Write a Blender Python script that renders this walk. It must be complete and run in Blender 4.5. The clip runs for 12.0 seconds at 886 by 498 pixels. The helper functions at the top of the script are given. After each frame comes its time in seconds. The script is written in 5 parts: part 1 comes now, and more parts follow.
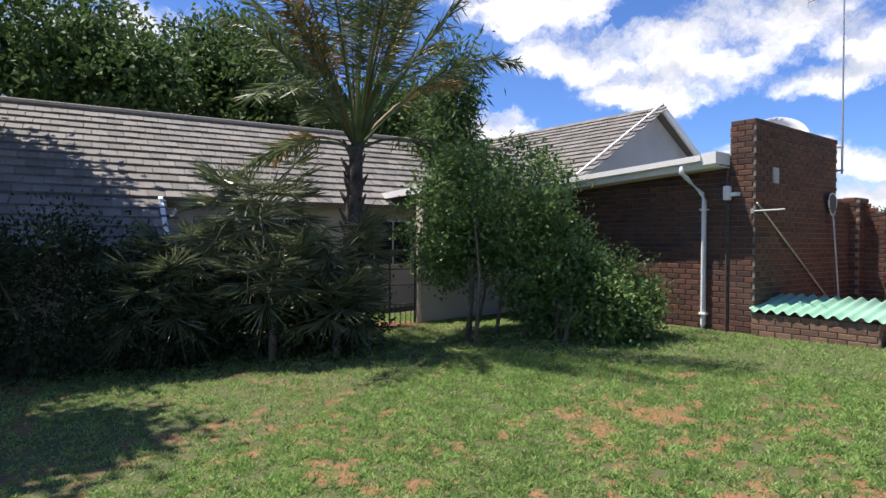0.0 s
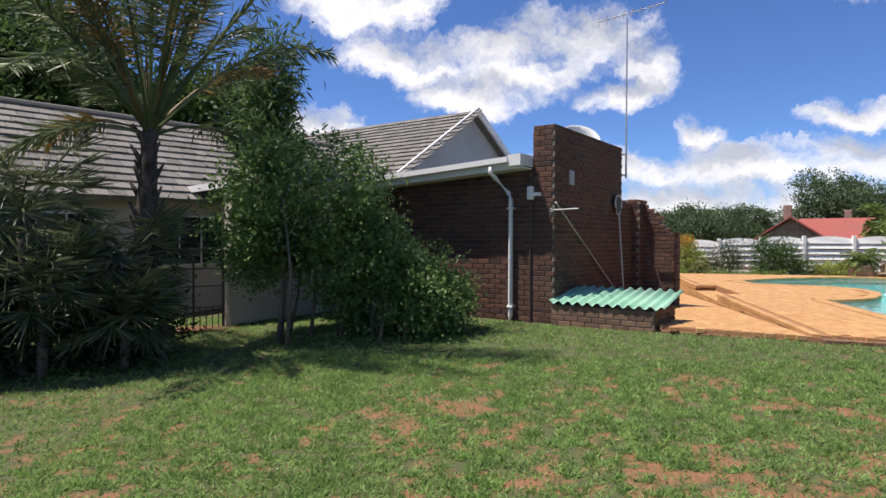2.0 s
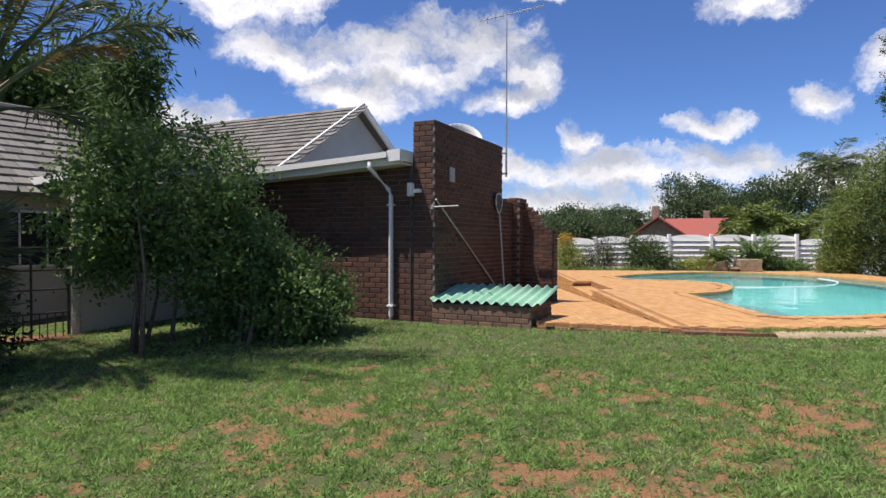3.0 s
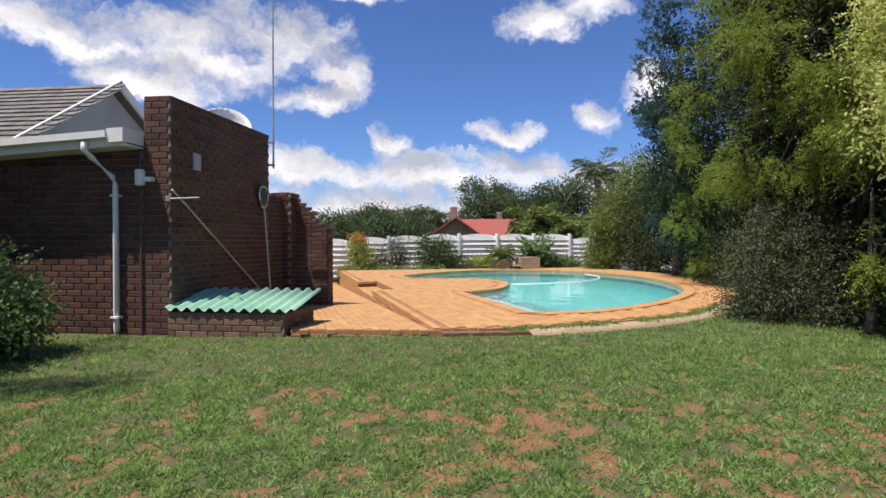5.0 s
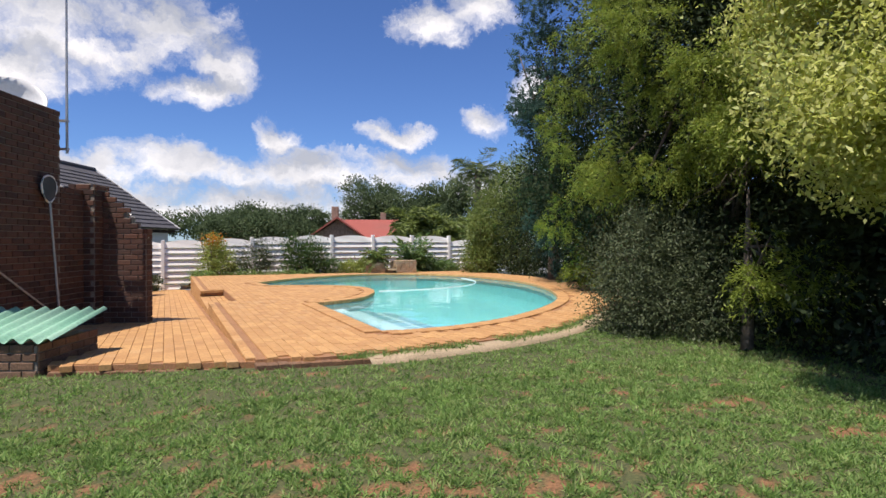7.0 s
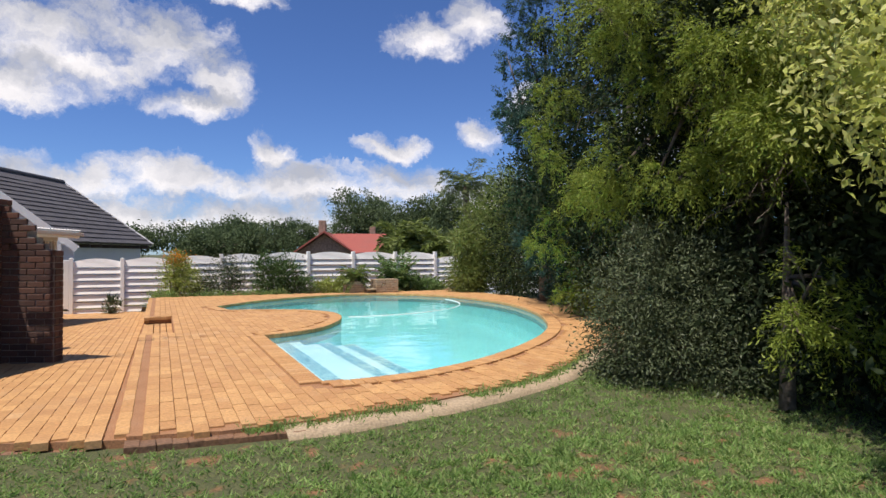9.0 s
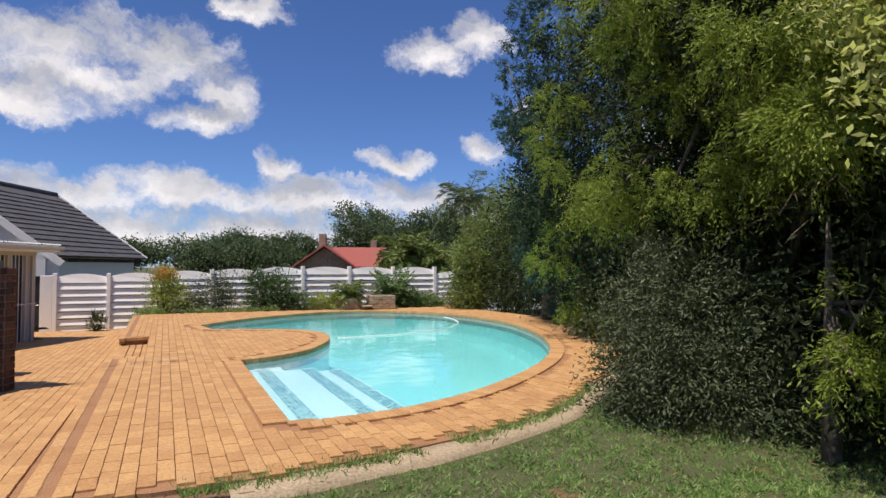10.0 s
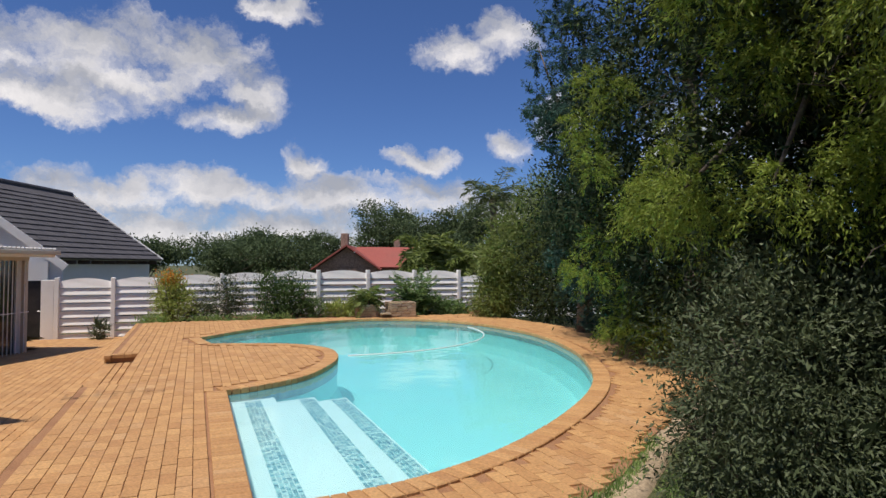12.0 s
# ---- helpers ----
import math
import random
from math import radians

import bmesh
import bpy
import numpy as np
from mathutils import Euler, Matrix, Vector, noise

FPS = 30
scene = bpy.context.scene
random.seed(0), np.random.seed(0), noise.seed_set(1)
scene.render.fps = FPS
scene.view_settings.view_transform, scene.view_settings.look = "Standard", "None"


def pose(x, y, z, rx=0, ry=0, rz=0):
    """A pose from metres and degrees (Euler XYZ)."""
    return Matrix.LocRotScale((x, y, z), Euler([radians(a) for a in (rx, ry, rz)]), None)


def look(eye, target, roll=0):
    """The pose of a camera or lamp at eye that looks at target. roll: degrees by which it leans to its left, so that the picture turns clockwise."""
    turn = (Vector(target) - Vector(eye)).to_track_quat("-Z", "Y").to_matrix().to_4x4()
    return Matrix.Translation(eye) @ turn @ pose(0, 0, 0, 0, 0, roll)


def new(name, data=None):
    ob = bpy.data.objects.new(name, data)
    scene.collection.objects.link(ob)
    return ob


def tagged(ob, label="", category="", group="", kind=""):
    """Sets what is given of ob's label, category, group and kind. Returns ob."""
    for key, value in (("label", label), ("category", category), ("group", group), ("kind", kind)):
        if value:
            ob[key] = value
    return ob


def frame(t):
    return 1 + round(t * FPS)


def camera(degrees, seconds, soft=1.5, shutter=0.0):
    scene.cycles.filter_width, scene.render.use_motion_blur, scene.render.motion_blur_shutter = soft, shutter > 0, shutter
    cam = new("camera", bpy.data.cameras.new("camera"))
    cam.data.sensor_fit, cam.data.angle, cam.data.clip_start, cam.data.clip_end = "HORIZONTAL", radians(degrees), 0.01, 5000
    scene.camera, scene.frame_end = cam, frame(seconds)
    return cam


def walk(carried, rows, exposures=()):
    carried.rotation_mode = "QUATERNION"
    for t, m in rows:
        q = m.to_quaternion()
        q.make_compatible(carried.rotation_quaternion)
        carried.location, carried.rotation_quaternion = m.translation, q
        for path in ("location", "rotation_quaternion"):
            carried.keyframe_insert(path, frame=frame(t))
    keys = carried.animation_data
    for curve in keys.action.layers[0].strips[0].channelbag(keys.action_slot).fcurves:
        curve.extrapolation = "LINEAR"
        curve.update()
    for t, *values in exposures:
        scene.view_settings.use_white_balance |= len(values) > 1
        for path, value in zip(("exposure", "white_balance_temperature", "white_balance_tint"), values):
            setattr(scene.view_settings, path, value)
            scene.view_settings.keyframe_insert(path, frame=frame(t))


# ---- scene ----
cam = camera(72.4, 12.0)
PATH = [
    (0, (0.342, -0.343, 1.489), (-0.649, 1.394, 1.464), 0.3),
    (0.5, (0.36, -0.26, 1.491), (-0.519, 1.537, 1.465), 0.2),
    (1, (0.377, -0.231, 1.498), (-0.361, 1.627, 1.469), 0.3),
    (1.5, (0.432, -0.175, 1.484), (-0.17, 1.732, 1.455), 0.3),
    (2, (0.471, -0.098, 1.474), (-0.001, 1.845, 1.445), 0.2),
    (2.5, (0.529, 0.011, 1.464), (0.218, 1.986, 1.433), 0.2),
    (3, (0.622, 0.198, 1.449), (0.502, 2.194, 1.418), 0.1),
    (3.5, (0.779, 0.396, 1.427), (0.834, 2.395, 1.395), 0.1),
    (5.5, (1.691, 1.284, 1.405), (2.282, 3.195, 1.376), -0.0),
    (6, (1.937, 1.613, 1.393), (2.608, 3.497, 1.365), 0.1),
    (6.5, (2.225, 1.922, 1.437), (2.998, 3.767, 1.409), 0.2),
    (7, (2.505, 2.224, 1.468), (3.338, 4.042, 1.441), 0.2),
    (7.5, (2.807, 2.605, 1.503), (3.654, 4.416, 1.491), 0.2),
    (9.3, (3.669, 3.688, 1.613), (4.514, 5.501, 1.64), 0.1),
    (9.5, (3.769, 3.824, 1.61), (4.613, 5.637, 1.648), 0.2),
    (10, (4.008, 4.136, 1.675), (4.842, 5.954, 1.735), 0.2),
    (10.5, (4.203, 4.496, 1.749), (5.023, 6.319, 1.809), 0.3),
    (11, (4.392, 4.813, 1.794), (5.198, 6.642, 1.856), 0.4),
    (11.5, (4.551, 5.153, 1.83), (5.337, 6.991, 1.89), 0.3),
    (12, (4.654, 5.464, 1.871), (5.41, 7.315, 1.924), 0.3),
]
walk(cam, [(t, look(eye, target, roll)) for t, eye, target, roll in PATH], exposures=[(0, 0.72, 6800, 13), (2.5, 0.32, 6800, 13), (5.5, 0.26, 6850, 14), (9.5, 0.10, 6850, 14), (12, -0.18, 6800, 13)])

# ---- sky, sun ----
SUN_TO = Vector((-0.93, -0.38, 0)).normalized()
SUN_ELEV = radians(66.5)
world = bpy.data.worlds.new("sky")
scene.world = world
world.use_nodes = True
wt = world.node_tree
wt.nodes.clear()


def wn(kind, **props):
    n = wt.nodes.new(kind)
    for k, v in props.items():
        if k == "operation":
            n.operation = v
        elif k == "data_type":
            n.data_type = v
        elif k == "interpolation_type":
            n.interpolation_type = v
    return n


def wmath(op, a, b=None, clamp=False):
    n = wt.nodes.new("ShaderNodeMath")
    n.operation, n.use_clamp = op, clamp
    for i, v in enumerate((a, b)):
        if v is None:
            continue
        if isinstance(v, (int, float)):
            n.inputs[i].default_value = v
        else:
            wt.links.new(v, n.inputs[i])
    return n.outputs[0]


sky = wt.nodes.new("ShaderNodeTexSky")
sky.sky_type, sky.sun_disc = "NISHITA", False
sky.sun_elevation, sky.sun_rotation = SUN_ELEV, math.atan2(SUN_TO.x, SUN_TO.y)
sky.altitude, sky.air_density, sky.dust_density, sky.ozone_density = 1400, 1.0, 0.3, 2.5
coord = wt.nodes.new("ShaderNodeTexCoord")
warp_noise = wt.nodes.new("ShaderNodeTexNoise")
warp_noise.inputs["Scale"].default_value, warp_noise.inputs["Detail"].default_value, warp_noise.inputs["Roughness"].default_value = 11.0, 8.0, 0.66
wt.links.new(coord.outputs["Generated"], warp_noise.inputs["Vector"])
centred = wt.nodes.new("ShaderNodeVectorMath")
centred.operation = "MULTIPLY_ADD"
centred.inputs[1].default_value, centred.inputs[2].default_value = (0.10, 0.10, 0.10), (-0.05, -0.05, -0.05)
wt.links.new(warp_noise.outputs["Color"], centred.inputs[0])
warped = wt.nodes.new("ShaderNodeVectorMath")
warped.operation = "ADD"
wt.links.new(coord.outputs["Generated"], warped.inputs[0])
wt.links.new(centred.outputs[0], warped.inputs[1])
DIRECTION = warped.outputs[0]

# cumulus clouds: (azimuth right of +y, elevation, half width, half height) in degrees
CLOUDS = [
    (-17, 16.2, 8, 3.4), (-7, 16.5, 9, 4.6), (0.5, 17.5, 6.5, 3.6), (5, 15, 4, 3.4), (2.5, 12.9, 4.5, 1.7), (-12, 13.2, 8, 2.4), (-22, 22, 10, 4),
    (24, 19.4, 5, 2.7), (27.5, 20.6, 3.8, 2.8), (6.6, 22.2, 4, 1.5), (28.6, 10.9, 2.6, 1.8), (33, 13.4, 3, 2.2), (20.3, 10.1, 3.6, 1.5), (9.4, 9.4, 2.6, 2.0), (-25, 10, 5, 2.5),
    (0.4, 6.6, 6, 2.6), (-9, 5.6, 9, 2.8), (11, 6.0, 9, 2.8), (21, 6.4, 7, 2.6), (31, 5.4, 9, 2.8), (-25, 7, 12, 3), (4, 3, 30, 2.6), (48, 11, 9, 5), (70, 17, 14, 6),
    (100, 14, 20, 7), (150, 20, 24, 8), (-150, 16, 24, 7), (-100, 18, 20, 8), (-60, 14, 16, 7), (200, 45, 20, 9), (40, 55, 16, 8), (-60, 50, 18, 9),
]
total, under = None, None
for az, el, hw, hh in CLOUDS:
    a, e = radians(az), radians(el)
    c = Vector((math.sin(a) * math.cos(e), math.cos(a) * math.cos(e), math.sin(e)))
    rgt = Vector((math.cos(a), -math.sin(a), 0))
    up = rgt.cross(c) * -1
    dots, signed = [], []
    for axis, half in ((rgt, hw), (up, hh)):
        d = wt.nodes.new("ShaderNodeVectorMath")
        d.operation = "DOT_PRODUCT"
        wt.links.new(DIRECTION, d.inputs[0])
        d.inputs[1].default_value = axis / math.sin(radians(half))
        v = wmath("MULTIPLY", d.outputs["Value"], d.outputs["Value"])
        dots.append(v)
        signed.append(d.outputs["Value"])
    d = wt.nodes.new("ShaderNodeVectorMath")
    d.operation = "DOT_PRODUCT"
    wt.links.new(DIRECTION, d.inputs[0])
    d.inputs[1].default_value = c
    front = wmath("GREATER_THAN", d.outputs["Value"], 0.0)
    blob = wmath("MULTIPLY", wmath("SUBTRACT", 1.0, wmath("ADD", dots[0], dots[1]), True), front)
    total = blob if total is None else wmath("MAXIMUM", total, blob)
    low_side = wmath("MULTIPLY", blob, wmath("SUBTRACT", 0.25, signed[1], True))
    under = low_side if under is None else wmath("MAXIMUM", under, low_side)
stretch = wt.nodes.new("ShaderNodeMapping")
stretch.inputs["Scale"].default_value = (1, 1, 1.7)
wt.links.new(DIRECTION, stretch.inputs["Vector"])


def cloud_noise(scale, detail, rough):
    n = wt.nodes.new("ShaderNodeTexNoise")
    n.inputs["Scale"].default_value, n.inputs["Detail"].default_value, n.inputs["Roughness"].default_value = scale, detail, rough
    wt.links.new(stretch.outputs[0], n.inputs["Vector"])
    return n.outputs["Fac"]


billow, wisps = cloud_noise(10.0, 9.0, 0.62), cloud_noise(3.1, 4.0, 0.5)
density = wmath("ADD", wmath("MULTIPLY", total, 0.85), wmath("MULTIPLY", wmath("SUBTRACT", billow, 0.5), 2.3))
ramp = wt.nodes.new("ShaderNodeMapRange")
ramp.interpolation_type = "SMOOTHSTEP"
ramp.inputs["From Min"].default_value, ramp.inputs["From Max"].default_value = 0.10, 0.88
wt.links.new(density, ramp.inputs["Value"])
gate_lo = wmath("GREATER_THAN", total, 0.001)
cover = wmath("MULTIPLY", wmath("MULTIPLY", ramp.outputs[0], gate_lo), 0.96)
shade = wt.nodes.new("ShaderNodeMapRange")
shade.inputs["From Min"].default_value, shade.inputs["From Max"].default_value = 0.38, 0.72
shade.inputs["To Min"].default_value, shade.inputs["To Max"].default_value = 1.0, 0.0
wt.links.new(wmath("ADD", wmath("ADD", wmath("MULTIPLY", wisps, 0.45), wmath("MULTIPLY", cloud_noise(13, 5, .6), 0.45)), wmath("MULTIPLY", under, 0.42)), shade.inputs["Value"])
cloud_col = wt.nodes.new("ShaderNodeMix")
cloud_col.data_type = "RGBA"
cloud_col.inputs["A"].default_value, cloud_col.inputs["B"].default_value = (5.0, 5.4, 6.2, 1), (11.4, 11.4, 11.6, 1)
wt.links.new(shade.outputs[0], cloud_col.inputs["Factor"])
tint = wt.nodes.new("ShaderNodeMix")
tint.data_type, tint.blend_type = "RGBA", "MULTIPLY"
tint.inputs["Factor"].default_value, tint.inputs["B"].default_value = 1.0, (0.60, 0.86, 1.30, 1)
wt.links.new(sky.outputs[0], tint.inputs["A"])
mix = wt.nodes.new("ShaderNodeMix")
mix.data_type = "RGBA"
wt.links.new(cover, mix.inputs["Factor"])
wt.links.new(tint.outputs["Result"], mix.inputs["A"])
wt.links.new(cloud_col.outputs["Result"], mix.inputs["B"])
back = wt.nodes.new("ShaderNodeBackground")
back.inputs["Strength"].default_value = 0.088
wt.links.new(mix.outputs["Result"], back.inputs["Color"])
wout = wt.nodes.new("ShaderNodeOutputWorld")
wt.links.new(back.outputs[0], wout.inputs["Surface"])

sun_data = bpy.data.lights.new("sun", "SUN")
sun_data.energy, sun_data.angle, sun_data.color = 5.0, radians(0.53), (1.0, 0.96, 0.90)
sun = new("sun", sun_data)
toward = Vector((SUN_TO.x * math.cos(SUN_ELEV), SUN_TO.y * math.cos(SUN_ELEV), math.sin(SUN_ELEV)))
sun.matrix_world = look(toward * 60, (0, 0, 0))


# ---- materials ----
def material(name, colours, rough=0.8, grain=40.0, grain_amount=0.25, stain=1.2, stain_amount=0.3, bump=0.15, metal=0.0, piece=0.0, dirt=(0.12, 0.09, 0.07), spec=0.5, leafy=0.0):
    """Two colours mixed by stains, pieces that differ, fine grain and relief."""
    m = bpy.data.materials.new(name)
    m.use_nodes = True
    nt = m.node_tree
    nodes, links = nt.nodes, nt.links
    bsdf = nodes["Principled BSDF"]
    tc = nodes.new("ShaderNodeTexCoord")
    big = nodes.new("ShaderNodeTexNoise")
    big.inputs["Scale"].default_value, big.inputs["Detail"].default_value = stain, 6.0
    fine = nodes.new("ShaderNodeTexNoise")
    fine.inputs["Scale"].default_value, fine.inputs["Detail"].default_value = grain, 4.0
    geo = nodes.new("ShaderNodeNewGeometry")
    for n in (big, fine):
        links.new(geo.outputs["Position"], n.inputs["Vector"])
    info = nodes.new("ShaderNodeObjectInfo")
    add = nodes.new("ShaderNodeMath")
    add.operation = "ADD"
    links.new(info.outputs["Random"], add.inputs[0])
    links.new(geo.outputs["Random Per Island"], add.inputs[1])
    fract = nodes.new("ShaderNodeMath")
    fract.operation = "FRACT"
    links.new(add.outputs[0], fract.inputs[0])
    # piece tone mixed with grain
    fac = nodes.new("ShaderNodeMix")
    fac.data_type = "FLOAT"
    fac.inputs["Factor"].default_value = piece
    links.new(big.outputs["Fac"], fac.inputs["A"])
    links.new(fract.outputs[0], fac.inputs["B"])
    cr = nodes.new("ShaderNodeValToRGB")
    els = cr.color_ramp.elements
    lo, hi = (0.0, 1.0) if piece > 0.3 else (0.32, 0.68)
    for i, c in enumerate(colours):
        p = lo + (hi - lo) * i / (len(colours) - 1)
        el = els[i] if i < 2 else els.new(p)
        el.position, el.color = p, (*c, 1)
    els[0].position = lo
    links.new(fac.outputs["Result"], cr.inputs["Fac"])
    st = nodes.new("ShaderNodeMapRange")
    st.inputs["From Min"].default_value, st.inputs["From Max"].default_value = 0.48, 0.75
    st.inputs["To Max"].default_value = stain_amount
    links.new(big.outputs["Fac"], st.inputs["Value"])
    dm = nodes.new("ShaderNodeMix")
    dm.data_type = "RGBA"
    dm.inputs["B"].default_value = (*dirt, 1)
    links.new(st.outputs[0], dm.inputs["Factor"])
    links.new(cr.outputs["Color"], dm.inputs["A"])
    gr = nodes.new("ShaderNodeMapRange")
    gr.inputs["From Min"].default_value, gr.inputs["From Max"].default_value = 0.3, 0.7
    gr.inputs["To Min"].default_value, gr.inputs["To Max"].default_value = 1 - grain_amount, 1 + grain_amount
    links.new(fine.outputs["Fac"], gr.inputs["Value"])
    hsv = nodes.new("ShaderNodeHueSaturation")
    links.new(dm.outputs["Result"], hsv.inputs["Color"])
    links.new(gr.outputs[0], hsv.inputs["Value"])
    links.new(hsv.outputs["Color"], bsdf.inputs["Base Color"])
    bsdf.inputs["Roughness"].default_value, bsdf.inputs["Metallic"].default_value = rough, metal
    bsdf.inputs["Specular IOR Level"].default_value = spec
    if bump:
        b = nodes.new("ShaderNodeBump")
        b.inputs["Strength"].default_value, b.inputs["Distance"].default_value = bump, 0.01
        links.new(fine.outputs["Fac"], b.inputs["Height"])
        links.new(b.outputs["Normal"], bsdf.inputs["Normal"])
    if leafy:
        tr = nodes.new("ShaderNodeBsdfTranslucent")
        links.new(hsv.outputs["Color"], tr.inputs["Color"])
        ms = nodes.new("ShaderNodeMixShader")
        ms.inputs["Fac"].default_value = leafy
        links.new(bsdf.outputs[0], ms.inputs[1])
        links.new(tr.outputs[0], ms.inputs[2])
        links.new(ms.outputs[0], nodes["Material Output"].inputs["Surface"])
    return m


def leaf_material(name, colours, rough=0.55, through_light=0.3, spec=0.35):
    return material(name, colours, rough=rough, grain=6, grain_amount=0.25, stain=1.6, stain_amount=0.0, bump=0, piece=0.65, spec=spec, leafy=through_light)


M_BRICK = material("face_brick", [(0.034, 0.016, 0.013), (0.068, 0.029, 0.020), (0.115, 0.048, 0.029), (0.047, 0.022, 0.018)], 0.85, 60, 0.35, 2.0, 0.35, 0.4, piece=0.75)
M_BRICK_PALE = material("weathered_brick", [(0.09, 0.052, 0.036), (0.15, 0.085, 0.054), (0.22, 0.13, 0.082), (0.11, 0.064, 0.046)], 0.9, 60, 0.35, 3.0, 0.35, 0.4, piece=0.7)
M_MORTAR = material("mortar", [(0.17, 0.145, 0.12), (0.28, 0.24, 0.20)], 0.95, 90, 0.3, 3, 0.4, 0.4)
M_PAVER = material("clay_paver", [(0.37, 0.19, 0.072), (0.45, 0.24, 0.092), (0.53, 0.30, 0.12), (0.42, 0.215, 0.082), (0.68, 0.45, 0.22)], 0.8, 45, 0.2, 1.3, 0.25, 0.3, piece=0.66, dirt=(0.28, 0.14, 0.07))
M_SAND = material("joint_sand", [(0.27, 0.13, 0.06), (0.37, 0.19, 0.09)], 0.95, 80, 0.3, 3, 0.3, 0.3)
M_EDGE = material("weathered_edge_brick", [(0.13, 0.07, 0.04), (0.22, 0.115, 0.06), (0.17, 0.09, 0.055)], 0.9, 45, 0.3, 2, 0.4, 0.4, piece=0.6)
M_WHITE = material("white_paint", [(0.74, 0.73, 0.70), (0.82, 0.81, 0.79)], 0.6, 50, 0.08, 2.2, 0.22, 0.1, dirt=(0.42, 0.38, 0.33))
M_FENCE = material("painted_concrete", [(0.85, 0.84, 0.80), (0.91, 0.90, 0.87)], 0.75, 60, 0.08, 1.6, 0.2, 0.2, dirt=(0.42, 0.38, 0.31), piece=0.2)
M_PLASTER = material("cream_plaster", [(0.50, 0.44, 0.36), (0.58, 0.52, 0.44)], 0.9, 70, 0.12, 1.2, 0.3, 0.3, dirt=(0.28, 0.23, 0.18))
# white plaster toned down to grey: the gable's shade put into the colour
M_GABLE = material("shaded_white_plaster", [(0.36, 0.36, 0.37), (0.46, 0.46, 0.47)], 0.9, 70, 0.1, 1.0, 0.25, 0.25, dirt=(0.30, 0.30, 0.30))
M_PLASTER_W = material("white_plaster", [(0.66, 0.66, 0.66), (0.76, 0.76, 0.75)], 0.9, 70, 0.1, 1.0, 0.25, 0.25, dirt=(0.42, 0.42, 0.41))
M_TILE = material("grey_roof_tile", [(0.10, 0.093, 0.084), (0.155, 0.145, 0.13), (0.21, 0.195, 0.175), (0.165, 0.13, 0.11)], 0.9, 50, 0.25, 0.9, 0.4, 0.3, piece=0.6, dirt=(0.12, 0.11, 0.095))
M_TILE_DARK = material("slate_roof_tile", [(0.062, 0.058, 0.062), (0.10, 0.094, 0.098)], 0.8, 40, 0.2, 0.8, 0.3, 0.2, piece=0.5, dirt=(0.05, 0.045, 0.045))
M_TILE_RED = material("red_roof_tile", [(0.25, 0.060, 0.046), (0.34, 0.088, 0.065)], 0.8, 20, 0.2, 0.6, 0.3, 0.1, piece=0.4)
M_GREEN = material("green_corrugated_sheet", [(0.20, 0.42, 0.29), (0.27, 0.50, 0.36)], 0.7, 30, 0.12, 1.8, 0.35, 0.1, dirt=(0.30, 0.42, 0.33))
M_METAL = material("galvanised_metal", [(0.42, 0.42, 0.42), (0.55, 0.55, 0.55)], 0.45, 40, 0.1, 3, 0.2, 0.05, metal=0.7)
M_BLACK = material("black_metal", [(0.018, 0.017, 0.016), (0.035, 0.032, 0.03)], 0.5, 40, 0.2, 4, 0.2, 0.1)
M_DARKPIPE = material("brown_pipe", [(0.07, 0.045, 0.035), (0.10, 0.065, 0.05)], 0.6, 40, 0.2, 4, 0.2, 0.1)
M_DOOR = material("dark_door", [(0.025, 0.022, 0.022), (0.04, 0.034, 0.033)], 0.4, 30, 0.2, 3, 0.2, 0.05)
M_WOOD = material("bleached_timber", [(0.42, 0.38, 0.32), (0.60, 0.56, 0.50)], 0.9, 30, 0.3, 4, 0.4, 0.4, dirt=(0.18, 0.14, 0.11))
M_BARK = material("grey_bark", [(0.10, 0.08, 0.06), (0.18, 0.14, 0.11)], 0.95, 25, 0.4, 3, 0.4, 0.8)
M_PALMBARK = material("palm_bark", [(0.05, 0.04, 0.032), (0.11, 0.085, 0.065)], 0.95, 25, 0.4, 5, 0.4, 0.8)
M_CONCRETE = material("concrete_edging", [(0.32, 0.24, 0.15), (0.46, 0.36, 0.24)], 0.95, 50, 0.3, 2, 0.4, 0.5, dirt=(0.25, 0.15, 0.08))
M_MARBLITE = material("pool_plaster", [(0.29, 0.78, 0.79), (0.35, 0.83, 0.84)], 0.6, 20, 0.04, 0.7, 0.0, 0.0)
M_STEPWHITE = material("pool_step_plaster", [(0.84, 0.90, 0.91), (0.90, 0.94, 0.95)], 0.6, 20, 0.04, 0.7, 0.0, 0.0)
M_STONE = material("stacked_stone", [(0.32, 0.22, 0.13), (0.46, 0.33, 0.21), (0.30, 0.24, 0.20)], 0.9, 30, 0.3, 3, 0.3, 0.5, piece=0.6)
M_SOIL = material("garden_soil", [(0.16, 0.065, 0.035), (0.24, 0.10, 0.05)], 0.95, 30, 0.3, 2, 0.3, 0.6)
M_DISH = material("dish_grey", [(0.55, 0.56, 0.56), (0.65, 0.66, 0.66)], 0.45, 30, 0.08, 3, 0.2, 0.0)

